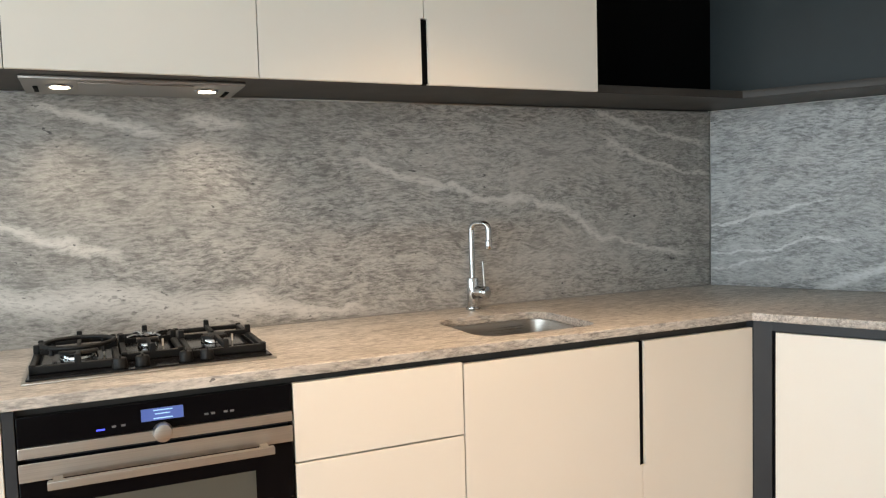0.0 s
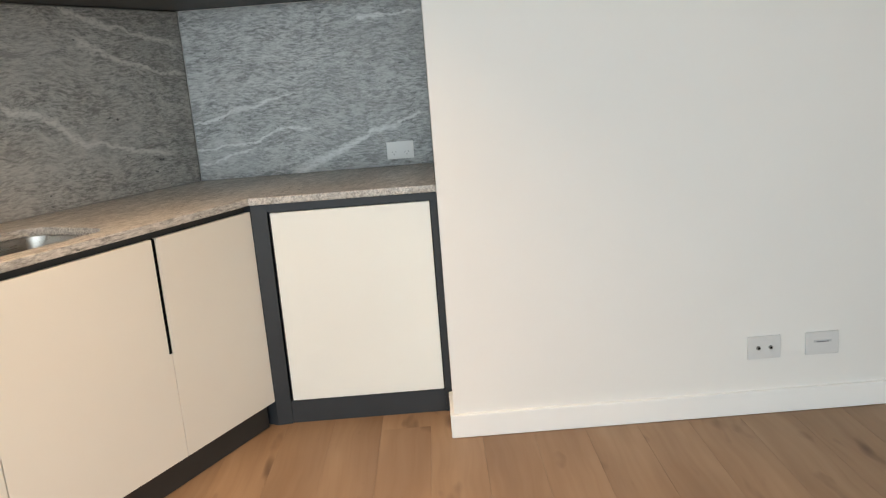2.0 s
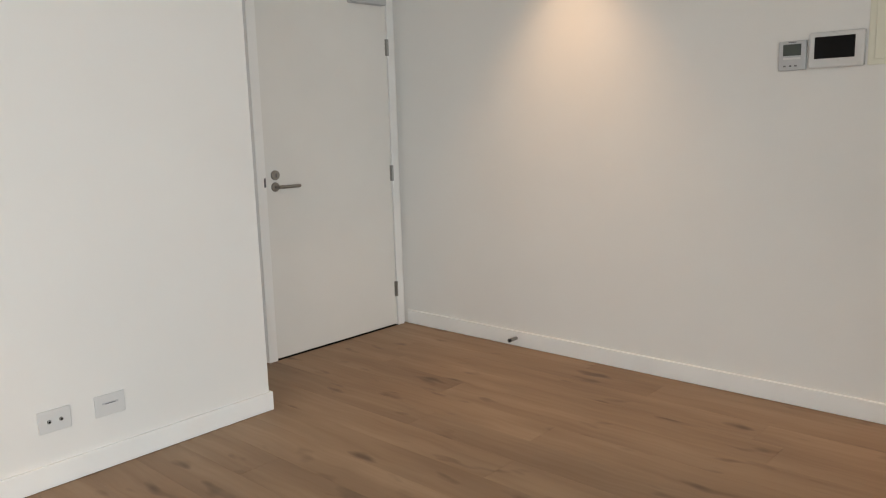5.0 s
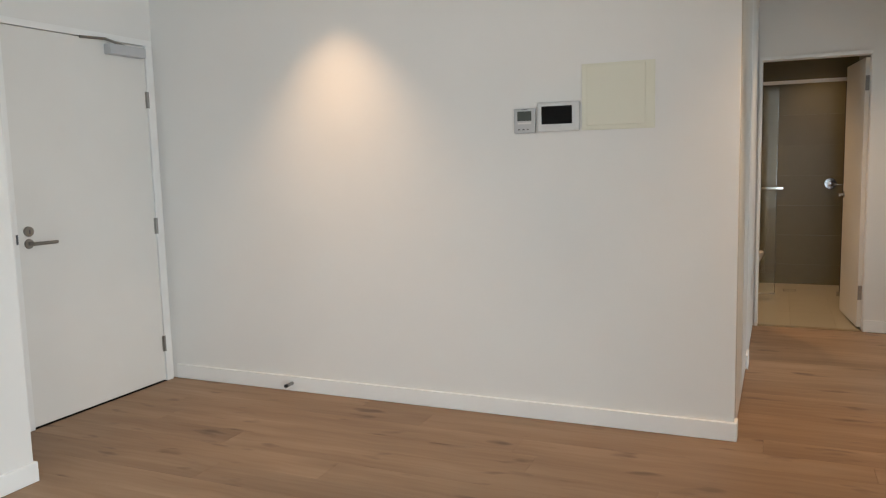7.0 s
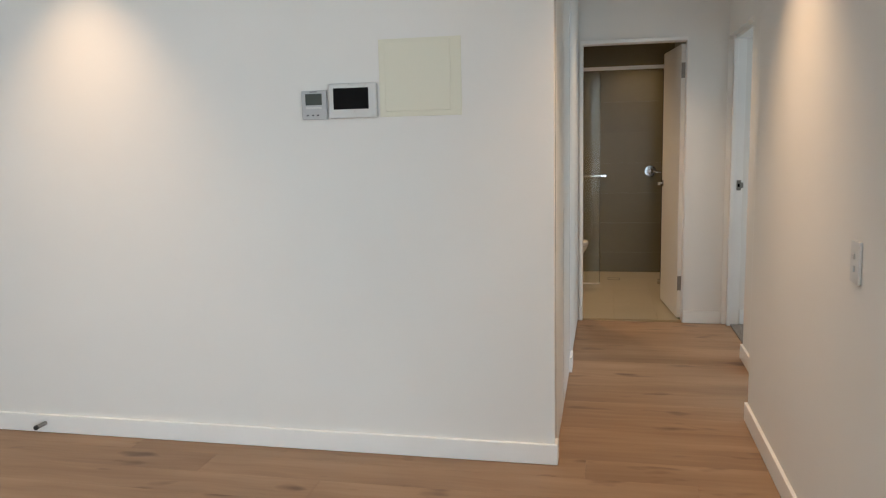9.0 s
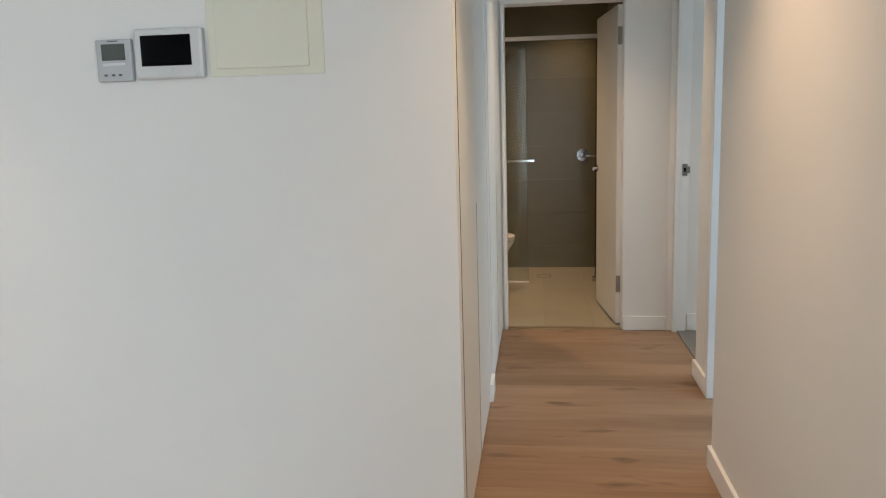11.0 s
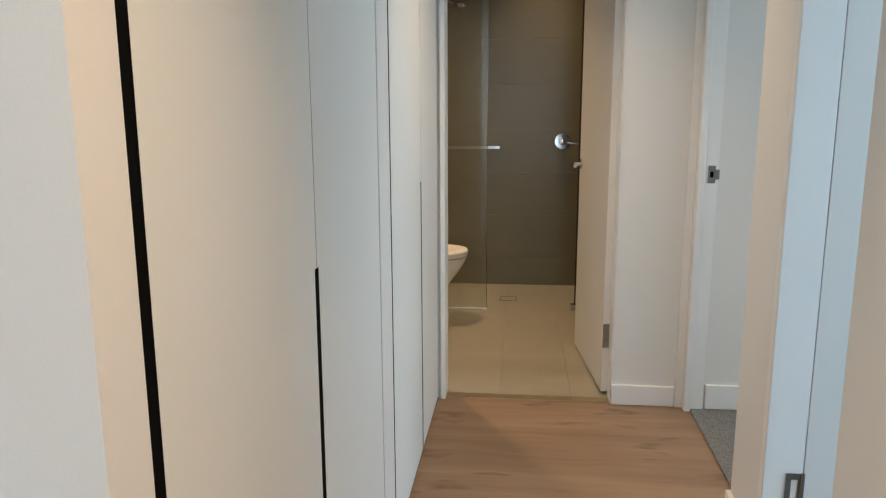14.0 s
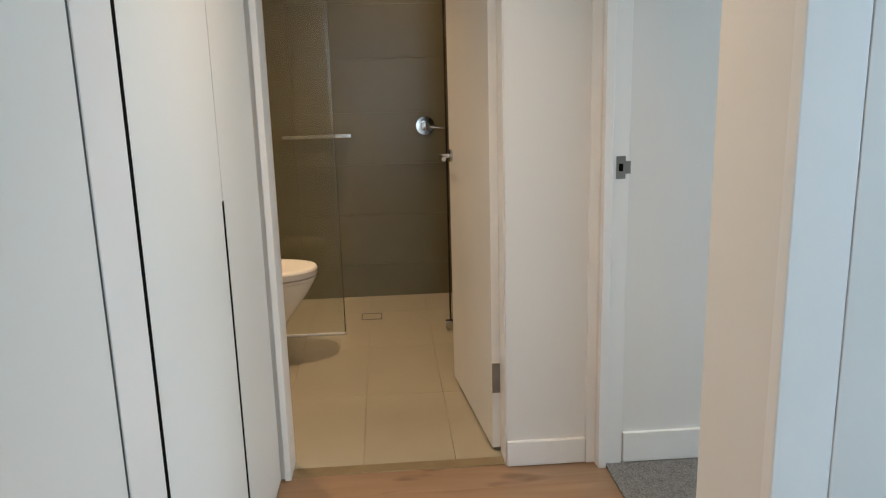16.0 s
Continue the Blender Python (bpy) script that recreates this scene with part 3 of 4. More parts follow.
# drawers beside the oven
unit = thing("drawer_cabinet", "cream laminate three-drawer base cabinet with dark gaps", "cabinet", KIT)
cabinet_body(unit, -0.484, -0.008)
for z0, z1 in ((0.670, TOPZ + 0.006), (0.427, 0.665), (BOTZ, 0.405)):
    part("drawer_front", boxed(-0.484, -0.0085, 0.0, 0.019, z0, z1, bevel=0.0012), CREAM, unit)
part("shadow_gap", boxed(-0.484, -0.0085, 0.0195, 0.0232, 0.655, 0.680), BLACK, unit, "black gap between drawers")
part("grip_channel", boxed(-0.484, -0.0085, 0.0195, 0.0235, 0.395, 0.437), BLACK, unit, "dark grip gap")
base_feet(unit, -0.484, -0.008)

# sink cabinet, with an upright grip where its doors meet
unit = thing("sink_cabinet", "cream laminate sink cabinet with two doors", "cabinet", KIT)
cabinet_body(unit, -0.004, 1.078)
notch = lambda x0, x1, gx0, gx1, z0: [(x0, BOTZ), (x1, BOTZ), (x1, z0), (gx1, z0), (gx1, TOPZ), (gx0, TOPZ), (gx0, z0), (x0, z0)]


def door_panel(profile, thick=0.019):
    bm = bmesh.new()
    prism(bm, profile, 0.0, thick)
    bmesh.ops.rotate(bm, cent=(0, 0, 0), matrix=Matrix.Rotation(radians(90), 3, "X"), verts=bm.verts[:])
    bmesh.ops.translate(bm, vec=(0, thick, 0), verts=bm.verts[:])
    return bm


part("door", door_panel([(-0.0045, BOTZ), (0.6105, BOTZ), (0.6105, 0.474), (0.601, 0.474), (0.601, TOPZ), (-0.0045, TOPZ)]), CREAM, unit)
part("door", door_panel([(0.6135, BOTZ), (1.078, BOTZ), (1.078, TOPZ), (0.623, TOPZ), (0.623, 0.474), (0.6135, 0.474)]), CREAM, unit)
part("door_grip", boxed(0.6015, 0.6225, 0.008, 0.0235, 0.472, TOPZ, bevel=0.003), BLACK, unit, "black upright grip slot")
base_feet(unit, -0.004, 1.078)

# cabinet at the far side of the oven
unit = thing("end_cabinet", "cream laminate base cabinet beside the oven", "cabinet", KIT)
cabinet_body(unit, -1.70, -1.126)
part("door", boxed(-1.70, -1.1265, 0.0, 0.019, BOTZ, TOPZ, bevel=0.0012), CREAM, unit)
part("side_panel", boxed(-1.123, -1.1005, 0.0, 0.58, 0.105, 0.8885, bevel=0.001), CHARCOAL, unit, "charcoal side panel")
base_feet(unit, -1.70, -1.126)

# integrated appliance panel on the short run
unit = thing("appliance_cabinet", "white cabinet panel in a charcoal surround on the short run", "cabinet")
part("door", boxed(0.7065, 1.3065, 2.752, 2.770, 0.098, 0.853, bevel=0.0015), PANEL, unit, "pale cream door panel")
bm = boxed(0.6945, 1.336, 2.756, 2.776, 0.858, 0.8885)
part("top_rail", bm, CHARCOAL, unit)
part("side_post", boxed(1.311, 1.336, 2.756, 2.80, 0.0, 0.8575), CHARCOAL, unit)
part("kick_panel", boxed(0.6945, 1.3105, 2.760, 2.778, 0.0, 0.093), CHARCOAL, unit)
part("body", boxed(0.697, 1.309, 2.780, 3.42, 0.098, 0.855), CHARCOAL, unit)

# oven
oven = thing("oven", "built-in black glass oven with stainless bands and bar handle", "oven", KIT)
part("body", boxed(-1.085, -0.495, 0.024, 0.57, 0.285, 0.860), CHARCOAL, oven)
panel = part("control_panel", boxed(-1.0975, -0.4895, 0.001, 0.023, 0.805, 0.872, bevel=0.0015), OVENGLASS, oven, "black glass control panel")
part("display", boxed(-0.842, -0.748, -0.0008, 0.001, 0.827, 0.856), DISPLAY, panel, "lit blue display")
bm = bmesh.new()
for z, a, b in ((0.851, -0.815, -0.772), (0.8425, -0.812, -0.778), (0.832, -0.815, -0.772)):
    box(bm, a, b, -0.0016, -0.0009, z - 0.0012, z + 0.0012)
part("display_text", bm, DISPLAYTEXT, panel)
part("indicator", boxed(-0.938, -0.920, -0.0008, 0.001, 0.820, 0.8235), BLUELED, panel, "small blue indicator light")
for x in (-0.905, -0.885, -0.70, -0.685, -0.655, -0.640):
    part("printed_mark", boxed(x, x + 0.009, -0.0006, 0.001, 0.8235, 0.828), PALEMARK, panel)
part("control_band", boxed(-1.0975, -0.4895, -0.002, 0.023, 0.779, 0.8035, bevel=0.001), STEEL, oven, "stainless band")
part("dial", rod(bmesh.new(), (-0.797, -0.0015, 0.800), (-0.797, -0.026, 0.800), 0.0225, 0.0205, 32, bevel=0.002), STEEL, oven, "round stainless dial")
door = part("oven_door", boxed(-1.0975, -0.4895, 0.0, 0.023, 0.290, 0.769, bevel=0.0015), OVENGLASS, oven, "black glass oven door")
part("door_band", boxed(-1.0975, -0.4895, -0.0035, -0.0005, 0.7275, 0.7685, bevel=0.0008), STEEL, door, "stainless band")
part("door_window", boxed(-1.000, -0.585, -0.0012, -0.0003, 0.40, 0.668), WINDOWGLASS, door, "door window, floor reflection put into its grey")
bm = boxed(-1.040, -0.545, -0.048, -0.030, 0.716, 0.734, bevel=0.001)
for x in (-1.020, -0.565):
    box(bm, x - 0.010, x + 0.010, -0.032, -0.003, 0.7225, 0.733, bevel=0.001)
part("bar_handle", bm, STEEL, door, "stainless bar handle")
part("filler_panel", boxed(-1.0975, -0.4895, 0.004, 0.022, 0.107, 0.284, bevel=0.001), CREAM, oven, "cream panel below the oven")

# gas hob: steel edge, black glass, three burners, iron pan supports
hob = thing("gas_hob", "black glass gas hob with cast iron trivets", "hob", at_kit(-0.794, 0.115, 0.918))
part("base_plate", boxed(-0.298, 0.298, 0.0, 0.500, 0.0005, 0.005, bevel=0.001), STEEL, hob, "stainless edge")
part("glass_plate", boxed(-0.290, 0.290, 0.022, 0.492, 0.005, 0.010, bevel=0.002), HOBGLASS, hob, "black glass plate")
BURNERS = [(-0.178, 0.270, 0.052), (0.0, 0.330, 0.030), (0.180, 0.300, 0.040)]
for bx, by, r in BURNERS:
    b = part("burner", rod(bmesh.new(), (bx, by, 0.010), (bx, by, 0.024), r * 0.95, r * 0.85, 32, bevel=0.001), CHROME, hob, "bright steel burner")
    part("burner_cap", rod(bmesh.new(), (bx, by, 0.0242), (bx, by, 0.033), r, r * 0.9, 32, bevel=0.002), IRON, b, "black burner cap")
    part("spark_plug", rod(bmesh.new(), (bx + r + 0.010, by - 0.01, 0.010), (bx + r + 0.010, by - 0.01, 0.030), 0.003, seg=10), CERAMIC, b)


def trivet(x0, x1, y0, y1, cx, cy):
    bm = bmesh.new()
    t, z0, z1 = 0.015, 0.0102, 0.030
    box(bm, x0, x1, y0, y0 + t, z0, z1, bevel=0.003)
    box(bm, x0, x1, y1 - t, y1, z0 + 0.006, z1, bevel=0.003)
    box(bm, x0, x0 + t, y0 + t, y1 - t, z0 + 0.006, z1, bevel=0.003)
    box(bm, x1 - t, x1, y0 + t, y1 - t, z0 + 0.006, z1, bevel=0.003)
    for x, y in ((x0, y0), (x1 - t, y0), (x0, y1 - t), (x1 - t, y1 - t)):
        box(bm, x, x + t, y, y + t, z0, z1 + 0.004, bevel=0.003)
    gap = 0.030
    for a, b in ((x0 + t, cx - gap), (cx + gap, x1 - t)):
        box(bm, a, b, cy - 0.005, cy + 0.005, z1 - 0.006, z1 + 0.008, bevel=0.002)
    for a, b in ((y0 + t, cy - gap), (cy + gap, y1 - t)):
        box(bm, cx - 0.005, cx + 0.005, a, b, z1 - 0.006, z1 + 0.008, bevel=0.002)
    for x, y in ((cx - 0.007, y0), (cx - 0.007, y1 - 0.016), (x0, cy - 0.007), (x1 - 0.016, cy - 0.007)):
        box(bm, x, x + 0.015, y, y + 0.016, z1 - 0.004, z1 + 0.022, bevel=0.003)
    return bm


part("trivet", trivet(-0.286, -0.080, 0.075, 0.475, -0.178, 0.270), IRON, hob, "cast iron trivet")
part("trivet", trivet(-0.076, 0.078, 0.130, 0.475, 0.0, 0.330), IRON, hob, "cast iron trivet")
part("trivet", trivet(0.082, 0.286, 0.075, 0.475, 0.180, 0.300), IRON, hob, "cast iron trivet")
bm = bmesh.new()
ring = [(-0.178 + 0.088 * math.cos(radians(a)), 0.270 + 0.088 * math.sin(radians(a)), 0.050) for a in range(0, 361, 12)]
tube(bm, ring, 0.006, 10)
for a in (45, 135, 225, 315):
    x, y = -0.178 + 0.088 * math.cos(radians(a)), 0.270 + 0.088 * math.sin(radians(a))
    rod(bm, (x, y, 0.030), (x, y, 0.049), 0.006, seg=10)
part("wok_ring", bm, IRON, hob, "cast iron wok ring")
bm = bmesh.new()
for a in range(0, 360, 90):
    c, s = math.cos(radians(a + 30)), math.sin(radians(a + 30))
    tube(bm, [(0.018 * c, 0.330 + 0.018 * s, 0.044), (0.045 * c, 0.330 + 0.045 * s, 0.049), (0.066 * c, 0.330 + 0.066 * s, 0.045)], 0.004, 8)
tube(bm, [(0.022 * math.cos(radians(a)), 0.330 + 0.022 * math.sin(radians(a)), 0.044) for a in range(0, 361, 20)], 0.004, 8)
part("small_pan_star", bm, CHROME, hob, "bright steel small-pan support")
for x in (-0.082, -0.030, 0.075, 0.127):
    k = part("control_knob", rod(bmesh.new(), (x, 0.052, 0.010), (x, 0.052, 0.036), 0.019, 0.0155, 24, bevel=0.003), IRON, hob, "black control knob")
    part("pointer", boxed(x - 0.0025, x + 0.0025, 0.036, 0.068, 0.0355, 0.042, bevel=0.001), IRON, k)

# overhead cabinets
GAPTOP = 2.36
uppers = [(-1.098, -0.482, "cream laminate overhead cabinet above the rangehood"), (-0.479, 0.0195, "cream laminate overhead cabinet door"), (0.0225, 0.656, "cream laminate overhead cabinet beside the dark niche"), (-1.72, -1.101, "cream laminate overhead cabinet")]
for k, (x0, x1, label) in enumerate(uppers):
    u = thing("overhead_cabinet", label, "cabinet", KIT, "overhead cabinets")
    part("body", boxed(x0, x1, 0.288, 0.675, 1.705, GAPTOP), CHARCOAL, u, "dark carcass")
    if k == 1:
        prof = [(x0, 1.675), (0.010, 1.675), (0.010, 1.872), (x1, 1.872), (x1, GAPTOP), (x0, GAPTOP)]
    elif k == 2:
        prof = [(0.032, 1.675), (x1, 1.675), (x1, GAPTOP), (x0, GAPTOP), (x0, 1.872), (0.032, 1.872)]
    else:
        prof = [(x0, 1.675), (x1, 1.675), (x1, GAPTOP), (x0, GAPTOP)]
    part("door", door_panel(prof), CREAM, u, at=pose(0, 0.266, 0))
    if k == 1:
        part("door_grip", boxed(0.0102, 0.0318, 0.272, 0.2875, 1.676, 1.870, bevel=0.003), BLACK, u, "black upright grip slot")

# dark shelf over the splashback, turning the corner, and the niche lining over it
inner = loc(0.487, 3.125)
shelf_line = [(-1.72, 0.300), (inner[0], 0.300), loc(1.335, 3.160), loc(1.335, 3.456), (1.545, 0.6755), (-1.72, 0.6755)]
shelf = thing("corner_shelf", "dark laminate corner shelf under the overhead cabinets", "shelf", KIT)
part("board", prism(bmesh.new(), shelf_line, 1.676, 1.704, bevel=0.0015), TAUPE, shelf)
part("light_strip", boxed(-0.49, 1.525, 0.6650, 0.6750, 1.6700, 1.6755), SATIN, shelf, "thin metal strip")
# main lining coloured as in shade, return lining as if lit by the window
setting("niche_lining_main", boxed(0.662, 1.560, 0.680, 0.699, 1.705, H), NICHESHADED, "dark laminate niche lining, shade put into its colour", KIT)
setting("niche_lining_return", boxed(0.262, 1.336, 3.456, 3.481, 1.705, H), NICHELIT, "dark laminate niche lining, window light put into its colour")
setting("niche_side", boxed(1.318, 1.336, 3.16, 3.4555, 1.705, H), NICHESHADED, "dark laminate niche side")
part("end_panel", boxed(0.6575, 0.6610, 0.290, 0.675, 1.705, GAPTOP), NICHESHADED, u, "dark end panel")
setting("bulkhead_main", boxed(-2.60, 0.662, 0.270, 0.699, GAPTOP + 0.004, H), PAINT, "white bulkhead over the cabinets", KIT)

# slide-under rangehood with two small lamps
hood = thing("rangehood", "stainless undermount rangehood with two lit lamps", "rangehood", at_kit(-0.788, 0.360, 1.675))
part("pan", boxed(-0.288, 0.288, 0.0, 0.285, -0.010, 0.0005, bevel=0.003), HOODSTEEL, hood)
part("filter", boxed(-0.150, 0.150, 0.030, 0.255, -0.0135, -0.0105, bevel=0.001), HOODSTEEL, hood, "mesh filter panel")
for x in (-0.195, 0.195):
    l = part("lamp_ring", rod(bmesh.new(), (x, 0.115, -0.0105), (x, 0.115, -0.0145), 0.034, 0.030, 28), CHROME, hood)
    part("lamp_lens", rod(bmesh.new(), (x, 0.115, -0.0147), (x, 0.115, -0.016), 0.025, seg=24), LAMPGLASS, l, "lit lamp lens")
for x in (-0.262, 0.250):
    part("filter_catch", boxed(x, x + 0.012, 0.130, 0.235, -0.0125, -0.0105), BLACK, hood, "black catch slot")
for x in (-0.195, 0.195):
    lamp = bpy.data.lights.new("hood_beam", "SPOT")
    lamp.energy, lamp.color, lamp.spot_size, lamp.spot_blend, lamp.shadow_soft_size = 7.0, (1.0, 0.90, 0.76), radians(130), 1.0, 0.02
    new("hood_beam", lamp).matrix_world = at_kit(-0.788 + x, 0.475, 1.652)


def wall_plate(name, label, m, width=0.116, height=0.075, sockets="socket"):
    """A flat switch or socket plate; x across, z up, facing -y."""
    p = thing(name, label, "power point" if sockets == "socket" else "wall plate", m)
    part("plate", boxed(-width / 2, width / 2, -0.009, -0.0005, -height / 2, height / 2, bevel=0.002), PLASTIC, p)
    if sockets == "socket":
        for x in (-0.030, 0.030):
            part("rocker", boxed(x - 0.007, x + 0.007, -0.0125, -0.009, 0.012, 0.026, bevel=0.001), PLASTIC, p)
            bm = bmesh.new()
            for dx, tilt in ((-0.008, 30), (0.008, -30), (0.0, 0)):
                n = len(bm.verts)
                box(bm, -0.001, 0.001, -0.0094, -0.0088, -0.004, 0.004)
                bm.verts.ensure_lookup_table()
                bmesh.ops.transform(bm, matrix=pose(x + dx, 0, -0.008 if dx else -0.019, 0, tilt, 0), verts=bm.verts[n:])
            part("pin_slots", bm, MARK, p)
    elif sockets == "antenna":
        for x in (-0.022, 0.022):
            part("jack", rod(bmesh.new(), (x, -0.009, 0), (x, -0.017, 0), 0.0075, 0.0065, 20, bevel=0.001), SATIN, p, "metal aerial jack")
            part("jack_hole", rod(bmesh.new(), (x, -0.0168, 0), (x, -0.0174, 0), 0.004, seg=14), BLACK, p)
    elif sockets == "data":
        part("data_port", boxed(-0.032, 0.032, -0.0110, -0.0092, 0.004, 0.012, bevel=0.0005), GREYPLASTIC, p)
        part("data_slot", boxed(-0.022, 0.022, -0.0116, -0.0108, 0.005, 0.008), MARK, p)
    return p


wall_plate("power_point", "white double power point on granite splashback", pose(1.187, 3.459, 0.990), 0.124, 0.080)
wall_plate("aerial_outlet", "white wall plate with two aerial jacks above skirting", pose(2.478, 2.522, 0.258), 0.120, 0.086, "antenna")
wall_plate("data_outlet", "white data wall plate above skirting", pose(2.690, 2.522, 0.258), 0.120, 0.086, "data")

# ---- entry door ----
setting("door_frame_entry", box(box(boxed(3.862, 3.9205, 3.122, 3.20, 0.0, 2.118, bevel=0.002), 4.8895, 4.944, 3.122, 3.20, 0.0, 2.118, bevel=0.002), 3.862, 4.944, 3.122, 3.20, 2.1185, 2.154, bevel=0.002), GLOSS, "white painted door frame")
entry = tagged(thing("entry_door", "closed white flush entry door with satin lever", "door"), kind="structure")
part("leaf", boxed(3.924, 4.886, 3.130, 3.168, 0.010, 2.1145, bevel=0.002), DOORPAINT, entry)
part("threshold", boxed(3.9215, 4.8885, 3.128, 3.27, -0.006, 0.003), BLACK, entry, "dark gap under the door")


def lever_set(parent, x, z, y, reach, material_=SATIN):
    """Rose and lever on a face that looks along -y."""
    part("rose", rod(bmesh.new(), (x, y, z), (x, y - 0.010, z), 0.027, 0.025, 30, bevel=0.002), material_, parent, "round satin rose")
    bm = bmesh.new()
    tube(bm, [(x, y - 0.009, z), (x, y - 0.045, z), (x + 0.06 * reach, y - 0.052, z), (x + 1.0 * 0.135 * reach, y - 0.052, z - 0.001)], 0.0095, 14)
    part("lever", bm, material_, parent, "satin metal lever")


lever_set(entry, 3.982, 0.992, 3.130, 1)
part("deadlock", rod(bmesh.new(), (3.984, 3.130, 1.057), (3.984, 3.116, 1.057), 0.028, 0.026, 30, bevel=0.002), SATIN, entry, "round deadlock")
part("keyhole", boxed(3.981, 3.987, 3.1145, 3.1165, 1.045, 1.066, bevel=0.0005), MARK, entry)
part("strike_plate", boxed(3.906, 3.9165, 3.1195, 3.1225, 0.995, 1.045), MARK, entry, "dark strike plate")
for z in (0.247, 1.007, 1.79):
    part("hinge", box(rod(bmesh.new(), (4.888, 3.123, z - 0.05), (4.888, 3.123, z + 0.05), 0.0075, seg=14), 4.872, 4.904, 3.1255, 3.1295, z - 0.05, z + 0.05), SATIN, entry, "satin butt hinge")
bm = boxed(4.575, 4.850, 3.075, 3.129, 2.035, 2.095, bevel=0.006)
closer = part("door_closer", bm, GREYPLASTIC, entry, "grey door closer")
part("closer_arm", tube(bmesh.new(), [(4.70, 3.10, 2.096), (4.52, 3.055, 2.110), (4.40, 3.118, 2.112)], 0.008, 10), SATIN, closer)

stop = thing("door_stop", "satin steel peg door stop on the skirting", "door stop", pose(4.963, 2.205, 0.050))
part("peg", rod(bmesh.new(), (0, 0, 0), (-0.060, 0, 0), 0.0105, seg=20, bevel=0.001), SATIN, stop)
part("buffer", rod(bmesh.new(), (-0.060, 0, 0), (-0.072, 0, 0), 0.0115, seg=20, bevel=0.002), RUBBER, stop, "black rubber buffer")

# ---- controls on the long wall ----
therm = thing("thermostat", "white plastic air-conditioner controller with grey display", "controller", pose(4.977, 0.709, 1.560, 0, 0, -90))
part("case", boxed(-0.056, 0.056, -0.022, -0.0005, -0.062, 0.062, bevel=0.005, segments=3), GREYPLASTIC, therm)
part("display", boxed(-0.037, 0.037, -0.0235, -0.0215, 0.000, 0.048, bevel=0.0005), LCD, therm, "grey display")
part("button_bar", boxed(-0.036, 0.036, -0.0240, -0.0215, -0.016, -0.008, bevel=0.001), PLASTIC, therm)
for x in (-0.034, -0.010, 0.012):
    part("button", boxed(x, x + 0.010, -0.0235, -0.0215, -0.046, -0.040, bevel=0.0005), MARK, therm)
part("maker_bar", boxed(-0.016, 0.016, -0.0226, -0.0218, 0.054, 0.0575), MARK, therm)

inter = thing("intercom", "white wall intercom with dark blank screen", "intercom", pose(4.977, 0.534, 1.574, 0, 0, -90))
part("case", boxed(-0.107, 0.107, -0.030, -0.0005, -0.074, 0.074, bevel=0.009, segments=3), PLASTIC, inter)
part("screen", boxed(-0.083, 0.073, -0.0315, -0.0295, -0.036, 0.053, bevel=0.001), SCREEN, inter, "dark glossy screen")
part("edge_band", boxed(0.0985, 0.1075, -0.026, -0.004, -0.070, 0.070, bevel=0.003), GREYPLASTIC, inter)

swb = thing("switchboard", "cream painted steel switchboard cover on the wall", "switchboard", pose(4.977, 0.243, 1.662, 0, 0, -90))
part("frame", boxed(-0.176, 0.176, -0.006, -0.0005, -0.160, 0.160, bevel=0.002), BOARD, swb)
part("cover_door", boxed(-0.150, 0.132, -0.0135, -0.0065, -0.138, 0.150, bevel=0.003), BOARD, swb)

sw = thing("light_switch", "white vertical light switch plate", "switch", pose(4.085, -1.203, 1.040, 0, 0, 180))
part("plate", boxed(-0.0375, 0.0375, -0.009, -0.0005, -0.059, 0.059, bevel=0.002), PLASTIC, sw)
for z in (-0.018, 0.018):
    part("rocker", boxed(-0.007, 0.007, -0.0135, -0.009, z - 0.008, z + 0.008, bevel=0.0015), PLASTIC, sw)

# ---- cupboards along the hall ----
ROBETOP = 2.36


def robe(x0, xm, x1, slot, edge, label):
    r = thing("hall_cupboard", label, "cupboard", group="hall cupboards")
    part("body", boxed(x0 + 0.003, x1 - 0.003, -0.284, 0.20, 0.0, ROBETOP), BLACK, r, "dark carcass")
    g = 0.0025
    left = [(x0 + edge, 0.012), (xm - slot / 2, 0.012), (xm - slot / 2, 1.042), (xm - g, 1.042), (xm - g, ROBETOP), (x0 + edge, ROBETOP)]
    right = [(xm + slot / 2, 0.012), (x1 - 0.004, 0.012), (x1 - 0.004, ROBETOP), (xm + g, ROBETOP), (xm + g, 1.042), (xm + slot / 2, 1.042)]
    for prof in (left, right):
        part("door", door_panel(prof), ROBE, r, at=pose(0, -0.310, 0))
    part("grip_slot", boxed(xm - slot / 2 + 0.0004, xm + slot / 2 - 0.0004, -0.3088, -0.2845, 0.012, 1.041), BLACK, r, "black upright grip slot")
    bm = boxed(xm - 0.0024, xm + 0.0024, -0.3092, -0.2845, 1.0425, ROBETOP)
    box(bm, x0 - 0.001, x0 + edge - 0.0003, -0.3096, -0.2845, 0.012, ROBETOP)
    part("shadow_gap", bm, BLACK, r, "black shadow gap")


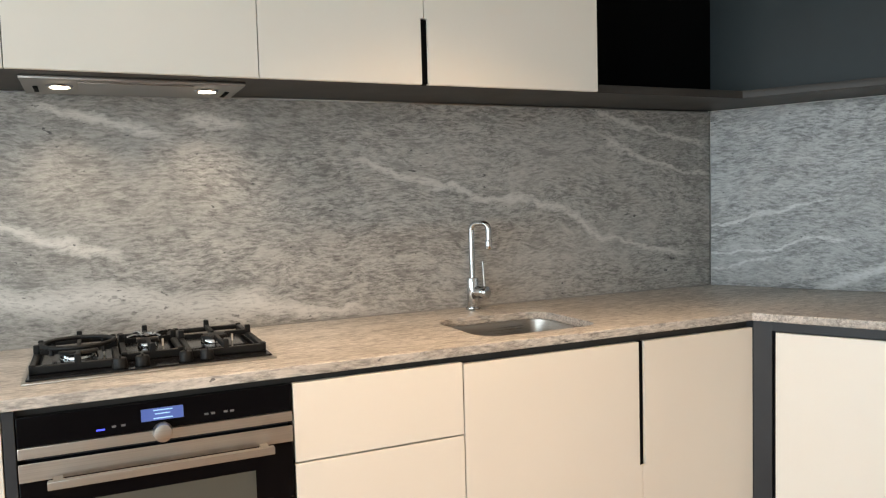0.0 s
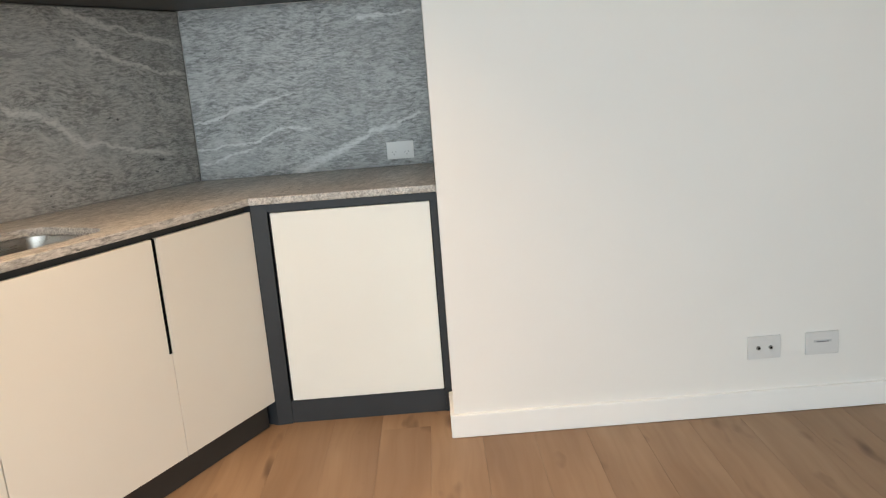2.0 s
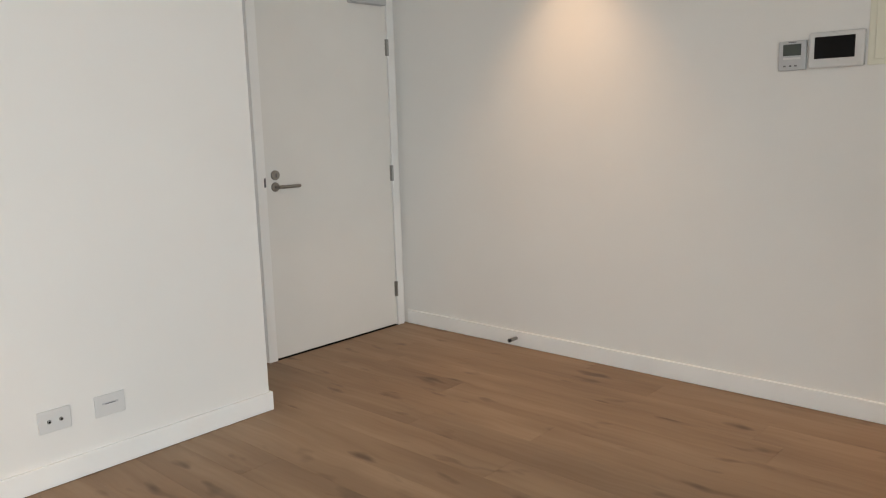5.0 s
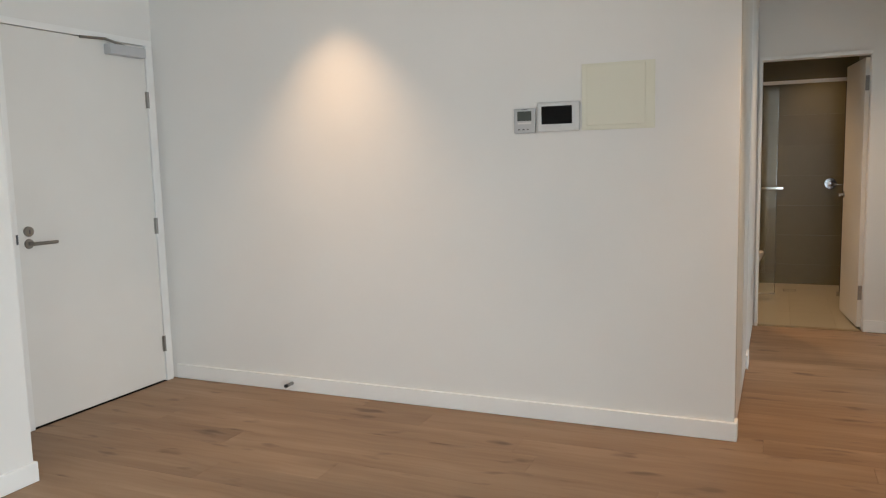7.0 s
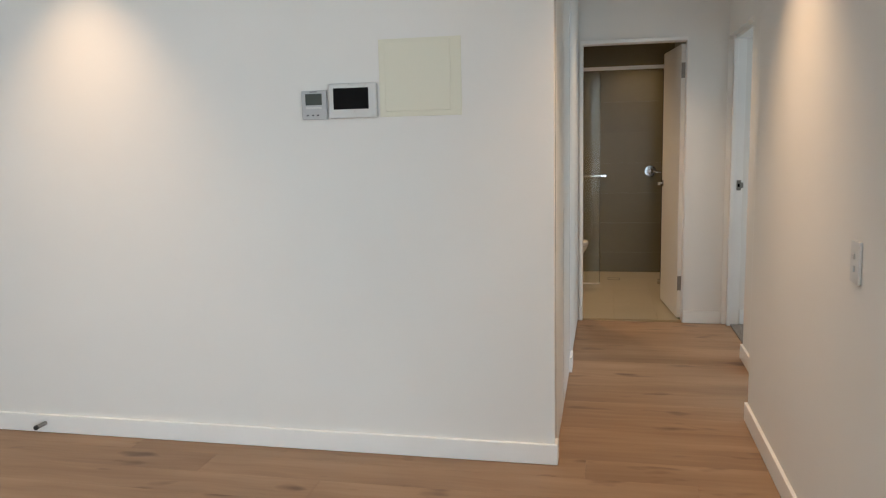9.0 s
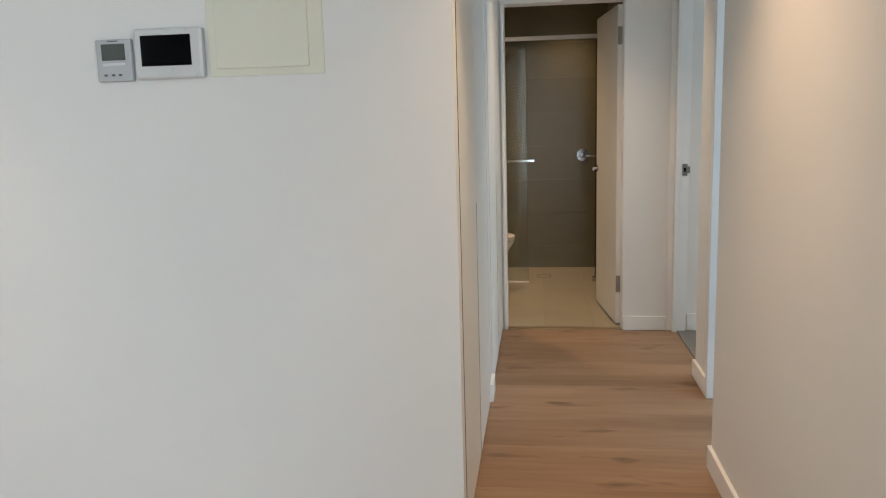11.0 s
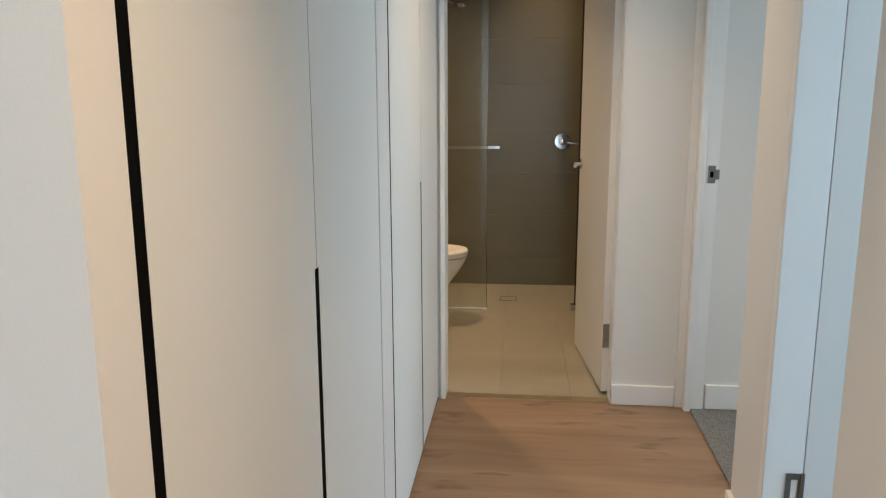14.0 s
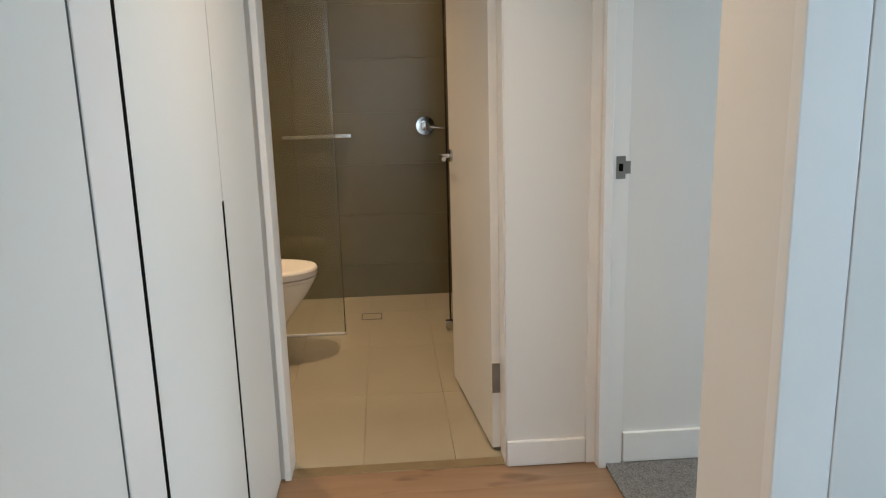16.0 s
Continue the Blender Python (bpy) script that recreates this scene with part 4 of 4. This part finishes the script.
robe(5.060, 5.692, 6.300, 0.030, 0.022, "white laminate hall cupboard with two tall doors")
robe(6.472, 7.118, 7.640, 0.028, 0.015, "white laminate linen cupboard with two tall doors")
bm = boxed(6.2965, 6.3075, -0.3085, -0.2845, 0.012, ROBETOP)
setting("robe_post_gap", bm, CHARCOAL, "dark shadow gap beside the white post")
setting("robe_post", boxed(6.308, 6.466, -0.3105, 0.20, 0.0, ROBETOP), GLOSS, "white painted post between cupboards")
setting("robe_bulkhead", boxed(5.060, 7.654, -0.310, 0.20, ROBETOP + 0.004, H), PAINT, "white bulkhead over the cupboards")
setting("wall_robe_back", boxed(5.060, 7.654, 0.21, 0.30, 0, H), PAINT, "wall behind the cupboards")

# ---- bathroom doorway ----
bm = boxed(7.640, 7.775, -0.344, -0.3225, 0.0, 2.060, bevel=0.002)
box(bm, 7.658, 7.764, -1.0795, -1.0755, 0.0, 2.060, bevel=0.001)
box(bm, 7.640, 7.775, -1.0795, -0.3225, 2.0605, 2.0845, bevel=0.002)
setting("door_frame_bathroom", bm, GLOSS, "white painted bathroom door frame")
setting("threshold_bathroom", boxed(7.660, 7.715, -1.0755, -0.344, -0.004, 0.004, bevel=0.001), material("brass_strip", (0.36, 0.29, 0.18), 0.4, 0.7, vary=0.1, vary_scale=20), "thin metal floor strip")

bdoor = tagged(thing("bathroom_door", "white flush bathroom door standing open", "door", pose(7.767, -1.083, 0, 0, 0, 6.1)), kind="structure")
part("leaf", boxed(0.0, 0.700, 0.001, 0.037, 0.014, 2.048, bevel=0.002), DOORPAINT, bdoor)
for z in (0.28, 1.86):
    part("hinge", boxed(-0.0035, -0.0003, 0.003, 0.036, z - 0.055, z + 0.055, bevel=0.0005), SATIN, bdoor, "satin hinge leaf")
bm = rod(bmesh.new(), (0.645, 0.037, 1.0), (0.645, 0.047, 1.0), 0.027, 0.025, 28, bevel=0.002)
part("rose", bm, CHROME, bdoor, "chrome rose")
part("lever", tube(bmesh.new(), [(0.645, 0.046, 1.0), (0.645, 0.085, 1.0), (0.60, 0.091, 1.0), (0.53, 0.091, 1.0)], 0.0095, 14), CHROME, bdoor, "chrome lever")
part("latch_plate", boxed(0.7003, 0.7020, 0.008, 0.030, 0.94, 1.06), SATIN, bdoor)

# ---- doorways to the carpeted rooms ----
bm = boxed(7.596, 7.6545, -1.413, -1.3855, 0.0, 2.05, bevel=0.002)
box(bm, 7.612, 7.6215, -1.470, -1.4135, 0.0, 2.05, bevel=0.002)
box(bm, 7.640, 7.6545, -1.3853, -1.353, 0.0, 2.05, bevel=0.002)
box(bm, 6.7355, 6.772, -1.500, -1.402, 0.0, 2.05, bevel=0.002)
box(bm, 6.7355, 7.620, -1.500, -1.402, 2.0505, 2.0745, bevel=0.002)
setting("door_frame_study", bm, GLOSS, "white painted doorway frame")
strike = thing("strike_plate", "satin steel latch strike plate on the jamb", "strike plate", pose(7.612, -1.440, 1.027))
part("plate", boxed(-0.0022, -0.0003, -0.018, 0.012, -0.036, 0.036, bevel=0.0005), SATIN, strike)
part("lip", boxed(-0.0030, -0.0003, -0.034, -0.018, -0.020, 0.020, bevel=0.0005), SATIN, strike)
part("latch_hole", boxed(-0.0028, -0.0018, -0.010, 0.004, -0.012, 0.012), BLACK, strike)

bm = boxed(6.405, 6.4395, -1.450, -1.345, 0.0, 2.05, bevel=0.003)
box(bm, 5.6305, 5.665, -1.490, -1.3455, 0.0, 2.05, bevel=0.003)
box(bm, 5.6305, 6.4395, -1.490, -1.3585, 2.0505, 2.0745, bevel=0.002)
setting("door_frame_bedroom", bm, GLOSS, "white painted bedroom door frame")
beddoor = tagged(thing("bedroom_door", "white flush bedroom door standing wide open", "door", pose(6.440, -1.4512, 0, 0, 0, -91)), kind="structure")
part("leaf", boxed(0.0, 0.720, -0.036, 0.0, 0.014, 2.046, bevel=0.002), DOORPAINT, beddoor)
for z in (0.28, 1.86):
    h = part("hinge", rod(bmesh.new(), (-0.003, -0.040, z - 0.05), (-0.003, -0.040, z + 0.05), 0.006, seg=14), SATIN, beddoor, "satin steel hinge")
    bm = boxed(-0.046, -0.004, -0.0392, -0.0372, z - 0.05, z - 0.032)
    box(bm, -0.046, -0.004, -0.0392, -0.0372, z + 0.032, z + 0.05)
    box(bm, -0.046, -0.032, -0.0392, -0.0372, z - 0.032, z + 0.032)
    box(bm, -0.014, -0.004, -0.0392, -0.0372, z - 0.032, z + 0.032)
    part("hinge_leaf", bm, SATIN, h, "satin steel hinge leaf")

# ---- bathroom ----
toilet = thing("toilet", "white ceramic back-to-wall toilet with closed lid", "toilet", pose(8.84, 0.225, 0))


def oval(w, front_, back, z, steps=28):
    pts = []
    for k in range(steps):
        a = 2 * math.pi * k / steps
        c, s = math.cos(a), math.sin(a)
        y = (s * (front_ - 0.24) - 0.0 if s > 0 else s * (0.24 - back))
        wide = w * (abs(c) ** 0.8) * (1 if c > 0 else -1)
        pts.append((wide, -0.24 - y, z))
    return pts


def lofted(bm, rings_):
    made = [[bm.verts.new(p) for p in ring_] for ring_ in rings_]
    for a, b in zip(made, made[1:]):
        for i in range(len(a)):
            bm.faces.new((a[i], a[(i + 1) % len(a)], b[(i + 1) % len(a)], b[i]))
    bm.faces.new(made[0][::-1])
    bm.faces.new(made[-1])
    return bm


part("bowl", lofted(bmesh.new(), [oval(0.125, 0.33, 0.0, 0.0), oval(0.130, 0.36, 0.0, 0.06), oval(0.145, 0.44, 0.0, 0.20), oval(0.168, 0.53, 0.0, 0.32), oval(0.180, 0.570, 0.0, 0.385), oval(0.180, 0.572, 0.0, 0.395)]), CERAMIC, toilet)
part("seat", lofted(bmesh.new(), [oval(0.182, 0.575, 0.03, 0.397), oval(0.184, 0.578, 0.03, 0.402), oval(0.184, 0.578, 0.03, 0.412)]), SEATPLASTIC, toilet)
part("lid", lofted(bmesh.new(), [oval(0.183, 0.577, 0.03, 0.4165), oval(0.187, 0.584, 0.03, 0.420), oval(0.188, 0.586, 0.03, 0.446), oval(0.182, 0.578, 0.035, 0.455), oval(0.160, 0.548, 0.05, 0.458)]), SEATPLASTIC, toilet, "closed white lid")


screen_ = thing("shower_screen", "frameless glass shower screen with white head rail", "shower screen", pose(9.145, 0, 0))
part("fixed_pane", boxed(-0.004, 0.004, -0.455, 0.244, 0.014, 1.975), SHOWERGLASS, screen_, "clear glass pane").visible_shadow = False
part("return_pane", boxed(-0.004, 0.004, -1.168, -1.020, 0.014, 1.975), SHOWERGLASS, screen_, "clear glass pane").visible_shadow = False
part("glass_edge", boxed(-0.0045, 0.0045, -0.4585, -0.4552, 0.014, 1.975), GLASSEDGE, screen_, "dark polished glass edge")
part("head_rail", boxed(-0.016, 0.016, -1.168, 0.244, 1.990, 2.022, bevel=0.003), TRIMALU, screen_, "white head rail")
part("floor_channel", boxed(-0.012, 0.012, -0.462, 0.244, 0.0015, 0.013, bevel=0.002), TRIMALU, screen_, "white floor channel")
part("clamp", boxed(-0.020, 0.020, -1.045, -0.990, 0.012, 0.050, bevel=0.004), CHROME, screen_, "chrome glass clamp")
part("edge_seal", boxed(-0.006, 0.006, -1.0195, -1.012, 0.052, 1.975), RUBBER, screen_, "dark edge seal")

bar = thing("towel_rail", "chrome towel rail on the tiled shower wall", "towel rail", pose(9.842, -0.315, 0.995))
part("bar", boxed(-0.075, -0.050, -0.200, 0.200, -0.012, 0.012, bevel=0.003), CHROME, bar)
for y in (-0.180, 0.180):
    part("bracket", boxed(-0.054, -0.001, y - 0.011, y + 0.011, -0.009, 0.009, bevel=0.002), CHROME, bar)

mix = thing("shower_mixer", "round chrome shower mixer on brown tiles", "shower mixer", pose(9.842, -0.948, 1.035))
part("backplate", rod(bmesh.new(), (-0.001, 0, 0), (-0.010, 0, 0), 0.058, 0.055, 40, bevel=0.002), CHROME, mix)
part("hub", rod(bmesh.new(), (-0.010, 0, 0), (-0.062, 0, 0), 0.028, 0.026, 30, bevel=0.003), CHROME, mix)
part("lever", tube(bmesh.new(), [(-0.050, -0.015, -0.004), (-0.054, -0.07, -0.010), (-0.056, -0.115, -0.012)], 0.007, 12), CHROME, mix)

head = thing("overhead_shower", "small chrome overhead shower on a wall arm", "shower", pose(9.50, 0.244, 1.95))
part("wall_flange", rod(bmesh.new(), (0, -0.001, 0), (0, -0.010, 0), 0.030, 0.028, 28, bevel=0.002), CHROME, head)
part("arm", tube(bmesh.new(), [(0, -0.008, 0), (0, -0.40, -0.006), (0, -0.455, -0.012)], 0.010, 12), CHROME, head)
part("rose", rod(bmesh.new(), (0, -0.505, -0.050), (0, -0.505, -0.018), 0.052, 0.030, 28, bevel=0.003), CHROME, head)

drain = thing("floor_drain", "square tile-insert floor drain with steel rim", "floor drain", pose(9.430, -0.592, 0))
bm = boxed(-0.052, 0.052, -0.058, -0.052, -0.004, 0.0018)
box(bm, -0.052, 0.052, 0.052, 0.058, -0.004, 0.0018)
box(bm, -0.058, -0.052, -0.058, 0.058, -0.004, 0.0018)
box(bm, 0.052, 0.058, -0.058, 0.058, -0.004, 0.0018)
part("rim", bm, MARK, drain, "dark steel rim")
part("insert", boxed(-0.047, 0.047, -0.047, 0.047, -0.004, 0.0014), FLOORTILE, drain)

# ---- downlights in the ceiling ----
for x, y, watts, cone in DOWNLIGHTS:
    d = thing("downlight", "small white recessed ceiling downlight, lit warm", "downlight", pose(x, y, CEILING), "ceiling downlights")
    bm = bmesh.new()
    ring = [(0.045 * math.cos(radians(a)), 0.045 * math.sin(radians(a)), -0.002) for a in range(0, 361, 15)]
    tube(bm, ring, 0.006, 8)
    part("trim_ring", bm, PLASTIC, d)
    part("lens", rod(bmesh.new(), (0, 0, -0.0005), (0, 0, -0.003), 0.036, seg=24), LAMPGLASS, d, "lit lens")

# ---- floorboards and tiles ----
floor = bpy.data.objects["floor"]
WIDE, LONG = 0.190, 2.10


def board_mesh(length):
    bm = boxed(-WIDE / 2 + 0.0002, WIDE / 2 - 0.0002, 0.0003, length - 0.0003, -0.0132, 0.0, bevel=0.0004, segments=1)
    return mesh_of("floorboard", bm, OAK)


full, hall_board = board_mesh(LONG), board_mesh(1.26)
rng = random.Random(4)


def lay(mesh, x, y):
    b = new("floorboard", mesh)
    b.parent, b.location = floor, (x, y, 0)


x = -1.70
while x < 7.68:
    if x < 5.06:
        y = -4.0 - rng.uniform(0.1, 1.9)
        while y < 3.2:
            north = 3.25 if x > 0.25 else min(3.25, 0.1 + (x + 1.7) * 1.905)
            a, b = max(y, -4.05), min(y + LONG, north)
            if b - a > 0.05:
                lay(full if b - a > LONG - 0.001 else board_mesh(b - a), x, a)
            y += LONG
    else:
        lay(hall_board, x, -1.47)
    x += WIDE
WEST = boxed(-3.0, -1.80, -4.0, 0.0, -0.0132, 0.0)
tagged(part("far_boards", WEST, OAK, floor), kind="stuff")

wet = bpy.data.objects["floor_bathroom"]
ft = mesh_of("floor_tile", boxed(0.0005, 0.5995, 0.0005, 0.3245, -0.0075, 0.0, bevel=0.0005, segments=1), FLOORTILE)
for i in range(4):
    for j in range(5):
        t = new("floor_tile", ft)
        t.parent, t.location = wet, (7.717 + 0.6 * i, -1.234 + 0.325 * j, 0)
for name, m in (("wall_shower", pose(9.852, 0.42, 0, 0, 0, -90)), ("wall_shower_side", pose(9.840, -1.172, 0, 0, 0, 180))):
    host = bpy.data.objects[name]
    wt = mesh_of("wall_tile", boxed(0.0006, 1.1994, -0.010, -0.0005, 0.0004, 0.3046, bevel=0.0005, segments=1), WALLTILE)
    for i in range(2 if name == "wall_shower" else 1):
        for j in range(9):
            z = 0.205 - 0.305 + 0.305 * j
            t = new("wall_tile", wt)
            t.parent = host
            t.matrix_world = m @ pose(1.2 * i - (0.60 if name == "wall_shower" else 0), 0, z)
